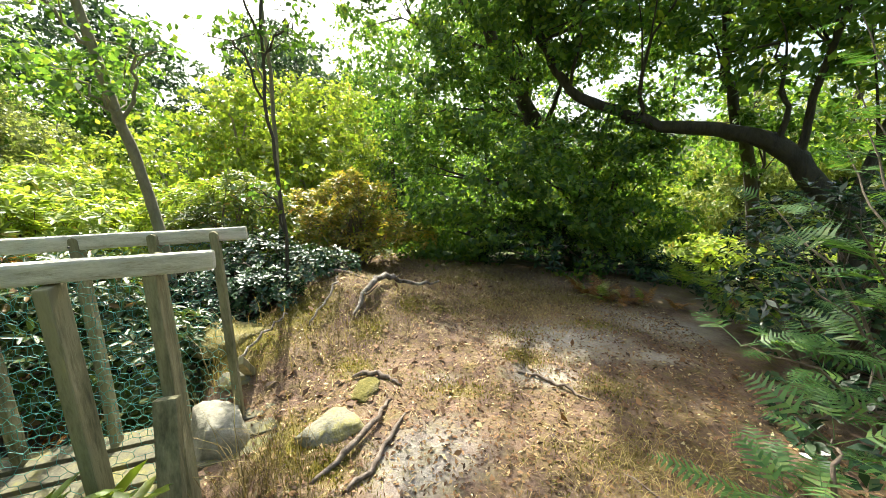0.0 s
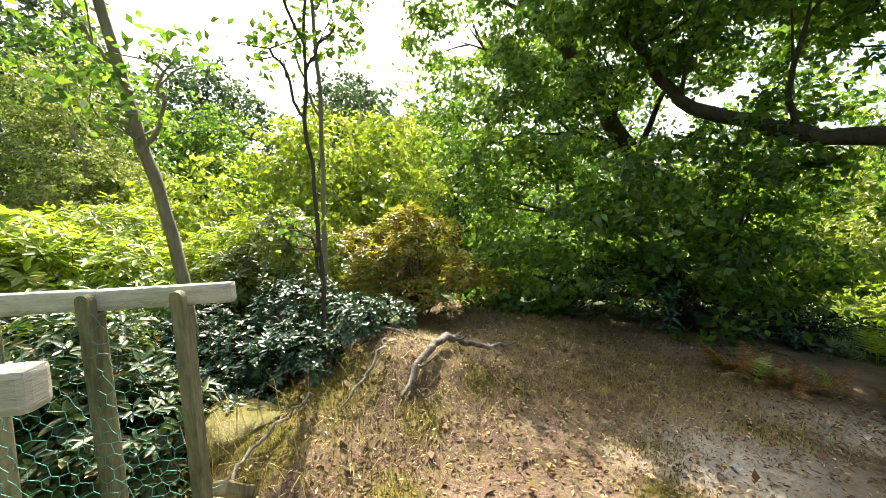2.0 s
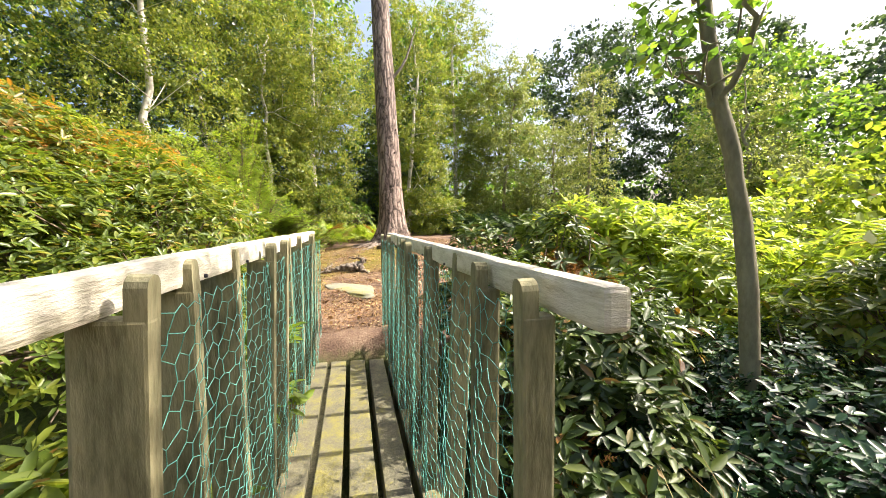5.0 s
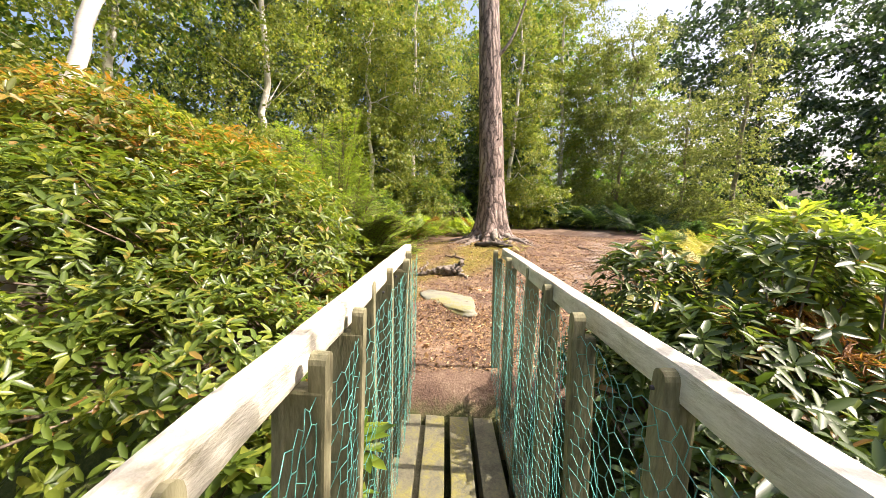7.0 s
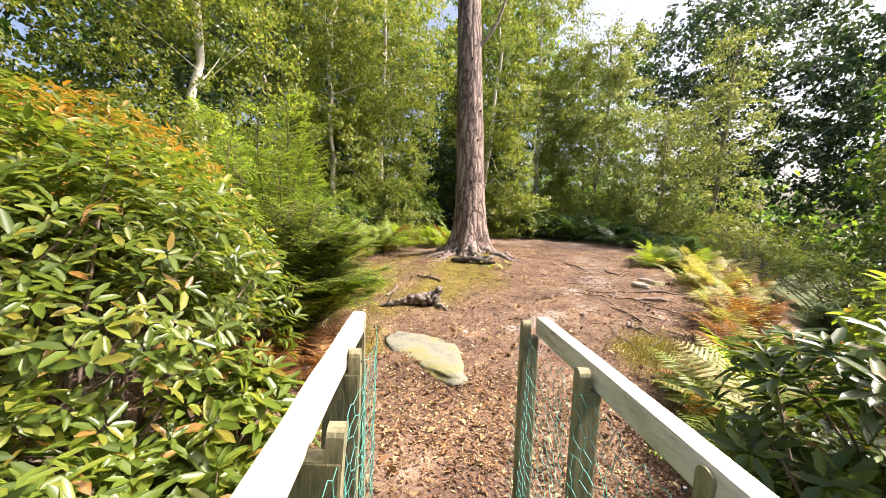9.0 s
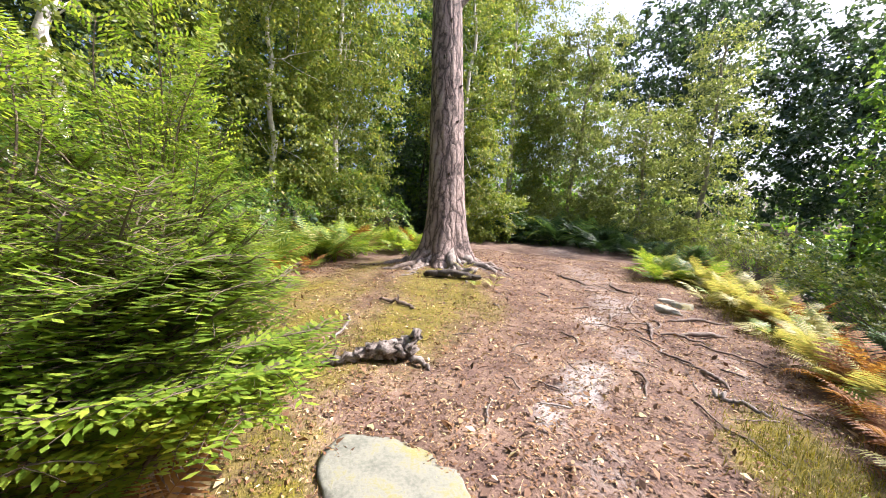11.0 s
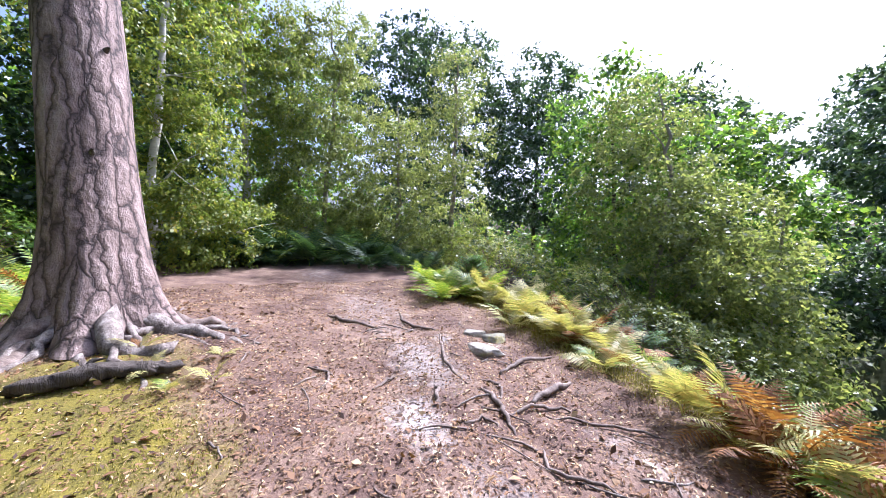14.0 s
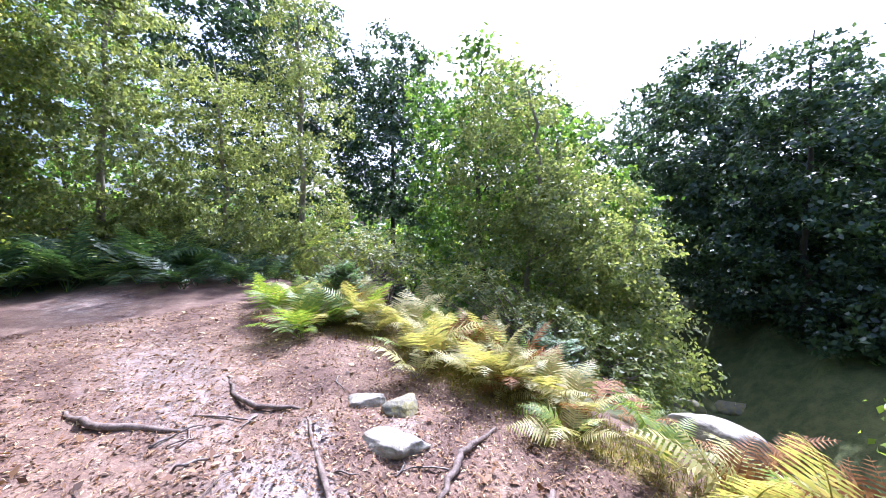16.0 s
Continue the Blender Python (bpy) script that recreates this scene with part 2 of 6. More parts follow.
def floor_layer(stops, scale, fine):
    a, b2 = noise_node(_t, scale, 7, 0.7), noise_node(_t, fine, 5, 0.7)
    ad = _t.nodes.new("ShaderNodeMath")
    ad.operation = "MULTIPLY_ADD"
    ad.inputs[1].default_value = 0.6
    _t.links.new(b2.outputs[0], ad.inputs[0])
    _t.links.new(a.outputs[0], ad.inputs[2])
    r2 = ramp_node(_t, stops)
    _t.links.new(ad.outputs[0], r2.inputs[0])
    return r2, ad


soil, soil_h = floor_layer([(0.45, (0.04, 0.022, 0.015)), (0.7, (0.105, 0.06, 0.042)), (0.9, (0.2, 0.13, 0.085)), (1.0, (0.3, 0.22, 0.155))], 2.2, 55)
moss, moss_h = floor_layer([(0.45, (0.042, 0.038, 0.005)), (0.7, (0.115, 0.096, 0.007)), (0.95, (0.21, 0.168, 0.013))], 5, 80)
bare, bare_h = floor_layer([(0.45, (0.15, 0.12, 0.10)), (0.75, (0.31, 0.27, 0.235)), (1.0, (0.48, 0.43, 0.385))], 3, 50)
wild, wild_h = floor_layer([(0.45, (0.02, 0.028, 0.008)), (0.7, (0.05, 0.068, 0.016)), (0.95, (0.11, 0.12, 0.035))], 2.5, 40)
edge_n = noise_node(_t, 9, 6, 0.75)


def mixed(under, over, mask):
    ma = _t.nodes.new("ShaderNodeMath")
    ma.operation = "ADD"
    _t.links.new(mask, ma.inputs[0])
    _t.links.new(edge_n.outputs[0], ma.inputs[1])
    mr = _t.nodes.new("ShaderNodeMapRange")
    mr.inputs["From Min"].default_value, mr.inputs["From Max"].default_value = 0.8, 1.2
    _t.links.new(ma.outputs[0], mr.inputs[0])
    mx = _t.nodes.new("ShaderNodeMix")
    mx.data_type = "RGBA"
    _t.links.new(mr.outputs[0], mx.inputs["Factor"])
    _t.links.new(under, mx.inputs[6])
    _t.links.new(over, mx.inputs[7])
    return mx.outputs[2]


_c = mixed(soil.outputs[0], bare.outputs[0], _sep.outputs[1])
_c = mixed(_c, moss.outputs[0], _sep.outputs[0])
_c = mixed(_c, wild.outputs[0], _sep.outputs[2])
_t.links.new(_c, _p.inputs["Base Color"])
_p.inputs["Roughness"].default_value = 0.95
_b = _t.nodes.new("ShaderNodeBump")
_b.inputs["Strength"].default_value, _b.inputs["Distance"].default_value = 0.9, 0.02
_t.links.new(soil_h.outputs[0], _b.inputs["Height"])
_t.links.new(_b.outputs[0], _p.inputs["Normal"])


# ---- mesh helpers ----
def mesh_of(name, verts, faces, material, smooth=False):
    """A mesh from arrays: verts n x 3, faces m x k (all of k corners)."""
    me = bpy.data.meshes.new(name)
    verts, faces = np.asarray(verts, np.float32), np.asarray(faces, np.int32)
    k = faces.shape[1]
    me.vertices.add(len(verts))
    me.vertices.foreach_set("co", verts.ravel())
    me.loops.add(faces.size)
    me.loops.foreach_set("vertex_index", faces.ravel())
    me.polygons.add(len(faces))
    me.polygons.foreach_set("loop_start", np.arange(0, faces.size, k, dtype=np.int32))
    me.polygons.foreach_set("loop_total", np.full(len(faces), k, np.int32))
    if smooth:
        me.polygons.foreach_set("use_smooth", np.ones(len(faces), bool))
    me.update(calc_edges=True)
    me.materials.append(material)
    return me


def thing(name, label, category, at=(0, 0, 0), group="", kind=""):
    e = new(name)
    e.location = at
    return tagged(e, label, category, group, kind)


def place_part(name, me, parent, label=""):
    ob = new(name, me)
    ob.parent = parent
    return tagged(ob, label)


def part(name, bm, material, parent, label=""):
    me = bpy.data.meshes.new(name)
    bm.to_mesh(me)
    bm.free()
    me.materials.append(material)
    return place_part(name, me, parent, label)


def tube(points, radii, sides=8, wobble=0.0, seed=0):
    """Verts and quads of a tapered, closed-ended tube along points."""
    pts = np.asarray(points, float)
    r = np.asarray(radii, float)
    rng = np.random.RandomState(seed)
    t = np.gradient(pts, axis=0)
    t /= np.linalg.norm(t, axis=1, keepdims=True) + 1e-9
    ref = np.tile(np.array([0.0, 0.0, 1.0]), (len(pts), 1))
    ref[np.abs(t[:, 2]) > 0.9] = (1, 0, 0)
    if np.mean(np.abs(t[:, 2])) > 0.5:
        ref[:] = (1, 0, 0)
    a = np.cross(t, ref)
    a /= np.linalg.norm(a, axis=1, keepdims=True) + 1e-9
    b = np.cross(t, a)
    ang = np.linspace(0, 2 * np.pi, sides, endpoint=False)
    rr = r[:, None] * (1 + wobble * rng.uniform(-1, 1, (len(pts), sides)))
    v = pts[:, None] + rr[..., None] * (np.cos(ang)[None, :, None] * a[:, None] + np.sin(ang)[None, :, None] * b[:, None])
    v = v.reshape(-1, 3)
    i = np.arange(len(pts) - 1)[:, None] * sides
    j = np.arange(sides)[None]
    j2 = (j + 1) % sides
    f = np.stack([i + j, i + j2, i + sides + j2, i + sides + j], -1).reshape(-1, 4)
    return v, f


def joined(pieces):
    vs, fs, n = [], [], 0
    for v, f in pieces:
        vs.append(v)
        fs.append(np.asarray(f) + n)
        n += len(v)
    return np.concatenate(vs), np.concatenate(fs)


def curve_points(ctrl, n=12, wob=0.0, seed=0):
    """A smooth line through a few control points."""
    c = np.asarray(ctrl, float)
    rng = np.random.RandomState(seed)
    s = np.linspace(0, len(c) - 1, n)
    out = []
    for u in s:
        i = min(int(u), len(c) - 2)
        f = u - i
        p0, p1, p2, p3 = c[max(i - 1, 0)], c[i], c[i + 1], c[min(i + 2, len(c) - 1)]
        out.append(0.5 * (2 * p1 + (p2 - p0) * f + (2 * p0 - 5 * p1 + 4 * p2 - p3) * f * f + (3 * p1 - p0 - 3 * p2 + p3) * f ** 3))
    out = np.array(out)
    if wob:
        w = rng.normal(0, wob, out.shape)
        w[0] = 0
        out += w
    return out


def leaves(pos, normal, size, aspect, rng, spread=0.8, droop=0.0, shape="rhomb"):
    """One small folded blade at each place, lying roughly across its normal."""
    n = len(pos)
    nv = normal + rng.normal(0, spread, (n, 3))
    nv /= np.linalg.norm(nv, axis=1, keepdims=True) + 1e-9
    a = rng.normal(0, 1, (n, 3))
    a[:, 2] -= droop
    a -= (a * nv).sum(1, keepdims=True) * nv
    a /= np.linalg.norm(a, axis=1, keepdims=True) + 1e-9
    b = np.cross(nv, a)
    L = (size * rng.uniform(0.6, 1.3, n))[:, None]
    W = L * aspect
    fold = L * 0.12
    tip = pos + a * L
    m = pos + a * L * 0.45
    v = np.stack([pos, m + b * W * 0.5 + nv * fold, tip, m - b * W * 0.5 + nv * fold], 1).reshape(-1, 3)
    f = np.arange(4 * n).reshape(-1, 4)
    return v, f


def crown_points(blobs, n, rng, clump=0.35, shell=0.62):
    """Places and outward ways in clumps spread through ellipsoids (x, y, z, rx, ry, rz)."""
    bl = np.asarray(blobs, float)
    wgt = (bl[:, 3] * bl[:, 4] * bl[:, 5]) ** (2 / 3)
    per = np.maximum(8, (n * wgt / wgt.sum())).astype(int)
    P, N = [], []
    for b, k in zip(bl, per):
        nc = max(10, int(3.2 * (b[3] * b[4] * b[5]) ** (2 / 3) * 4 / (clump ** 2 * 3)))
        nc = min(nc, 1100)
        d = rng.normal(0, 1, (nc, 3))
        d /= np.linalg.norm(d, axis=1, keepdims=True)
        rad = shell + (1.08 - shell) * rng.uniform(0, 1, (nc, 1)) ** 0.6
        c = d * rad * b[3:6]
        which = rng.randint(0, nc, k)
        o = rng.normal(0, 0.5, (k, 3)) * clump * rng.uniform(0.45, 1.3, (nc, 1))[which]
        spray = rng.normal(0, 1, (nc, 3)) * (1, 1, 0.45)
        spray /= np.linalg.norm(spray, axis=1, keepdims=True)
        o = o * 0.55 + spray[which] * rng.normal(0, 0.75, (k, 1)) * clump
        o[:, 2] *= 0.75
        P.append(b[:3] + c[which] + o)
        N.append(d[which] * 0.5 + o / clump * 0.5 + (0, 0, 0.55))
    return np.concatenate(P), np.concatenate(N)


def smooth(a, b, x):
    t = np.clip((x - a) / (b - a), 0, 1)
    return t * t * (3 - 2 * t)


def bump2(x, y, cx, cy, rx, ry):
    return np.exp(-((x - cx) / rx) ** 2 - ((y - cy) / ry) ** 2)


# ---- ground ----
P1 = np.array([-1.41, 3.35])            # first post of the footbridge
D = np.array([-0.9, -0.436])            # the way across it
R = np.array([-0.436, 0.9])             # to the right of it
DECK = -0.34


def ground_z(x, y):
    x, y = np.asarray(x, float), np.asarray(y, float)
    s = (x - P1[0]) * D[0] + (y - P1[1]) * D[1]
    a = -0.34 + 0.42 * bump2(x, y, -1.35, 4.85, 0.8, 0.65) + 0.2 * bump2(x, y, -1.75, 3.95, 0.4, 0.35) + 0.22 * bump2(x, y, -0.9, 6.6, 1.0, 0.9)
    a = a - 0.2 * smooth(0.6, 3.0, x) - 1.6 * smooth(7.6, 14, y) - 1.0 * smooth(2.6, 6.5, x)
    b = -0.08 + 0.045 * np.clip(-5.5 - x, -1, 14) + 0.22 * bump2(x, y, -10.9, -0.2, 1.5, 1.3)
    edge = 3.3 + 0.27 * np.clip(-6 - x, -2, 6)
    b = b - 3.4 * smooth(0, 8.5, y - edge) - 0.25 * smooth(0.0, 1.0, y - edge) + 0.5 * smooth(-3, -12, y)
    m = smooth(0.5, 2.6, s)
    gully = smooth(0.1, 0.8, s) * (1 - smooth(2.1, 2.95, s))
    far = smooth(22, 60, np.hypot(x + 5, y - 2))
    return (a * (1 - m) + b * m - 0.85 * gully) * (1 - far) - 2.0 * far


def gz(x, y):
    return float(ground_z(x, y))


def spaced(lo, hi, step, reach):
    mid = list(np.arange(lo, hi + 1e-6, step))
    out, st, p = [], step, hi
    while p < reach:
        st *= 1.35
        p += st
        out.append(p)
    low, st, p = [], step, lo
    while p > -reach:
        st *= 1.35
        p -= st
        low.append(p)
    return np.array(low[::-1] + mid + out)


gx, gy = spaced(-15.0, 3.5, 0.05, 900), spaced(-2.5, 8.0, 0.05, 900)
GX, GY = np.meshgrid(gx, gy)
GZ = ground_z(GX, GY)
near = 1 - smooth(10, 20, np.hypot(GX + 5, GY - 2))
lump = np.array([noise.noise((x * 1.7, y * 1.7, 0.3)) * 0.05 + noise.noise((x * 6, y * 6, 7.1)) * 0.016 + noise.noise((x * 15, y * 15, 2.2)) * 0.007
                 for x, y in zip(GX.ravel(), GY.ravel())]).reshape(GX.shape)
GZ = GZ + lump * near
nx_, ny_ = len(gx), len(gy)
ii = (np.arange(ny_ - 1)[:, None] * nx_ + np.arange(nx_ - 1)[None]).ravel()
ground_me = mesh_of("ground", np.stack([GX, GY, GZ], -1).reshape(-1, 3), np.stack([ii, ii + 1, ii + nx_ + 1, ii + nx_], 1), M_GROUND, True)
# where moss, bare sand and litter lie
MOSS = [(-7.9, 0.1, 1.5, 0.75, 0.85), (-9.5, -0.1, 1.4, 0.9, 0.85), (-8.6, 0.85, 0.8, 0.35, 0.6), (-8.6, -1.1, 1.4, 0.5, 0.6), (-6.5, -0.1, 0.6, 0.5, 0.65), (-5.7, 0.1, 0.5, 0.5, 0.6), (-6.75, 2.95, 0.5, 0.32, 0.8), (-7.2, -0.2, 0.5, 0.4, 0.6),
        (-1.75, 3.95, 0.4, 0.4, 0.9), (-1.35, 4.4, 0.25, 0.5, 0.6), (-1.0, 3.2, 0.3, 0.35, 0.7), (-10.3, 4.25, 1.2, 0.35, 0.8), (-8.9, 4.1, 0.8, 0.25, 0.7), (-12.2, 4.4, 1.0, 0.4, 0.7),
        (-1.5, 5.2, 0.5, 0.3, 0.5), (0.35, 4.6, 0.35, 0.25, 0.5), (-0.5, 6.6, 0.9, 0.4, 0.5), (-0.7, 2.7, 0.3, 0.4, 0.5), (-4.4, 0.7, 0.5, 0.3, 0.6), (0.6, 5.9, 0.6, 0.4, 0.5), (-0.1, 2.75, 0.25, 0.15, 0.5), (-1.55, 4.45, 0.3, 0.5, 0.75), (-0.9, 3.9, 0.35, 0.25, 0.6), (0.2, 5.4, 0.5, 0.3, 0.55), (1.2, 5.7, 0.6, 0.3, 0.55), (-0.3, 6.0, 0.5, 0.3, 0.55), (0.9, 3.9, 0.4, 0.3, 0.5), (0.38, 4.2, 0.3, 0.2, 0.6), (-0.75, 3.05, 0.3, 0.25, 0.6), (-1.9, 4.35, 0.4, 0.3, 0.8), (0.1, 6.3, 0.7, 0.25, 0.6), (-0.1, 3.75, 0.5, 0.18, 0.5), (0.7, 3.2, 0.5, 0.25, 0.5), (-0.9, 4.35, 0.25, 0.3, 0.6), (1.1, 4.9, 0.5, 0.2, 0.55), (-0.4, 5.0, 0.5, 0.3, 0.55), (0.5, 2.8, 0.3, 0.2, 0.5), (-0.65, 4.85, 0.2, 0.3, 0.6), (-7.5, -0.9, 1.0, 0.5, 0.8), (-5.4, 0.35, 0.35, 0.3, 0.7), (-6.5, 2.75, 0.4, 0.3, 0.8), (-8.9, 0.45, 0.9, 0.5, 0.8), (-5.75, 0.75, 0.15, 0.1, 0.6), (-8.2, -1.7, 1.8, 0.9, 0.75), (-6.4, -0.9, 0.8, 0.6, 0.7), (-10.2, -1.6, 1.2, 0.7, 0.7)]
BARE = [(-7.1, 1.8, 0.45, 0.22, 0.8), (-6.6, 1.55, 0.3, 0.15, 0.7), (-8.85, 2.1, 0.5, 0.28, 0.7), (-7.9, 2.3, 0.6, 0.3, 0.5), (-9.8, 2.5, 0.9, 0.45, 0.6), (-9.9, 3.3, 0.4, 0.25, 0.5), (-12, 2.4, 2.5, 0.8, 0.45), (-0.2, 3.2, 0.4, 0.35, 0.65), (0.8, 4.6, 0.8, 0.5, 0.75), (1.9, 5.2, 0.9, 0.5, 0.7),
        (-0.2, 4.6, 0.4, 0.25, 0.4), (-6.2, 1.8, 0.5, 0.3, 0.4), (-8.0, 3.2, 0.6, 0.3, 0.4), (-16, 2.0, 3, 1.2, 0.4), (-0.3, 3.1, 0.35, 0.3, 0.8), (0.5, 4.0, 0.4, 0.2, 0.7), (1.5, 4.4, 0.4, 0.15, 0.7), (-0.25, 3.85, 0.3, 0.15, 0.5), (-7.35, 1.93, 0.3, 0.22, 0.75), (-10.3, 2.9, 0.25, 0.15, 0.7)]
cover = np.zeros((ny_, nx_, 4), np.float32)
cover[..., 3] = 1
for k, spots in ((0, MOSS), (1, BARE)):
    for cx, cy, rx, ry, w in spots:
        cover[..., k] = np.maximum(cover[..., k], w * bump2(GX, GY, cx, cy, rx, ry))
_edge = GY - (3.5 + 0.27 * np.clip(-6 - GX, -2, 6))
_s = (GX - P1[0]) * D[0] + (GY - P1[1]) * D[1]
_b = np.maximum.reduce([smooth(0.3, 1.6, _edge), smooth(-2.8, -4.2, GY), smooth(-16.5, -19, GX)])
_a = np.maximum.reduce([smooth(6.8, 8.0, GY), smooth(2.6, 3.6, GX), smooth(0.4, -1.5, GY), smooth(-1.6, -2.2, GX)])
_m = smooth(0.8, 2.6, _s)
cover[..., 2] = np.maximum(_a * (1 - _m) + _b * _m, smooth(0.15, 0.5, _s) * (1 - smooth(2.5, 2.9, _s)))
cover[..., 0] = np.maximum(cover[..., 0], 0.36 * (1 - smooth(0.0, 0.6, _s)))    # thin moss all over the mound
col = ground_me.color_attributes.new("cover", "FLOAT_COLOR", "POINT")
col.data.foreach_set("color", cover.ravel())
tagged(new("ground", ground_me), "leaf-littered woodland floor with moss and bare sand", "ground", kind="structure")


def land(x, y):
    """Height of the lumpy ground."""
    i = int(np.clip(np.searchsorted(gx, x), 1, nx_ - 1))
    j = int(np.clip(np.searchsorted(gy, y), 1, ny_ - 1))
    u, v = (x - gx[i - 1]) / (gx[i] - gx[i - 1]), (y - gy[j - 1]) / (gy[j] - gy[j - 1])
    return float((GZ[j - 1, i - 1] * (1 - u) + GZ[j - 1, i] * u) * (1 - v) + (GZ[j, i - 1] * (1 - u) + GZ[j, i] * u) * v)


def lands(x, y):
    i = np.clip(np.searchsorted(gx, x), 1, nx_ - 1)
    j = np.clip(np.searchsorted(gy, y), 1, ny_ - 1)
    u, v = (x - gx[i - 1]) / (gx[i] - gx[i - 1]), (y - gy[j - 1]) / (gy[j] - gy[j - 1])
    return (GZ[j - 1, i - 1] * (1 - u) + GZ[j - 1, i] * u) * (1 - v) + (GZ[j, i - 1] * (1 - u) + GZ[j, i] * u) * v


# ---- trees and shrubs ----
def tree(name, label, trunk, radii, blobs, count, size, leaf, bark, seed, aspect=0.6, clump=0.35, limbs=True, sides=8, spread=0.8, droop=0.0, shell=0.62, category="tree", limb_r=0.35, wob=0.02, twigs=0):
    """A trunk through control points, limbs that reach into the crown's masses, and a crown of single leaves. Absolute places; the thing stands at the trunk's foot."""
    rng = np.random.RandomState(seed)
    base = np.asarray(trunk[0], float)
    e = thing(name, label, category, tuple(base))
    pts = curve_points(trunk, max(8, 4 * len(trunk)), wob, seed)
    rad = np.interp(np.linspace(0, 1, len(pts)), np.linspace(0, 1, len(radii)), radii)
    v, f = tube(pts - base, rad, sides, 0.08, seed)
    place_part("trunk", mesh_of("trunk", v, f, bark, True), e)
    if limbs:
        for b in blobs:
            c = np.asarray(b[:3], float)
            k = int(np.argmin(np.linalg.norm(pts - (c * (1, 1, 0) + (0, 0, c[2] - 0.7 * np.hypot(*(c - pts[len(pts) // 2])[:2]) - 0.3)), axis=1)))
            k = min(max(k, 2), len(pts) - 2)
            mid = (pts[k] + c) / 2 + rng.normal(0, 0.08, 3) * np.linalg.norm(c - pts[k])
            lp = curve_points([pts[k], mid, c], 9, 0.015, seed + 3)
            pieces = [tube(lp - base, np.linspace(rad[k] * limb_r + 0.006, 0.008, 9), 6)]
            for q in range(twigs):
                w = lp[rng.randint(3, 9)]
                d = rng.normal(0, 1, 3)
                d /= np.linalg.norm(d)
                tip = c + d * np.array(b[3:6]) * 0.9
                pieces.append(tube(curve_points([w, (w + tip) / 2 + rng.normal(0, 0.05, 3), tip], 6) - base, np.linspace(rad[k] * limb_r * 0.4 + 0.003, 0.003, 6), 4))
            place_part("limb", mesh_of("limb", *joined(pieces), bark, True), e)
    P, N = crown_points(blobs, count, rng, clump, shell)
    v, f = leaves(P - base, N, size, aspect, rng, spread, droop)
    place_part("crown", mesh_of("crown", v, f, leaf), e)
    return e


def rosette_points(blobs, n, rng, low=-0.2):
    bl = np.asarray(blobs, float)
    w = (bl[:, 3] * bl[:, 4] * bl[:, 5]) ** (2 / 3)
    k = np.maximum(4, n * w / w.sum()).astype(int)
    P, N = [], []
    for b, kk in zip(bl, k):
        d = rng.normal(0, 1, (kk, 3))
        d[:, 2] = np.where(d[:, 2] < low, -d[:, 2], d[:, 2])
        d /= np.linalg.norm(d, axis=1, keepdims=True)
        rad = 0.72 + 0.36 * rng.uniform(0, 1, (kk, 1))
        P.append(b[:3] + d * rad * b[3:6])
        N.append(d * 0.7 + (0, 0, 0.7) + rng.normal(0, 0.25, (kk, 3)))
    return np.concatenate(P), np.concatenate(N)


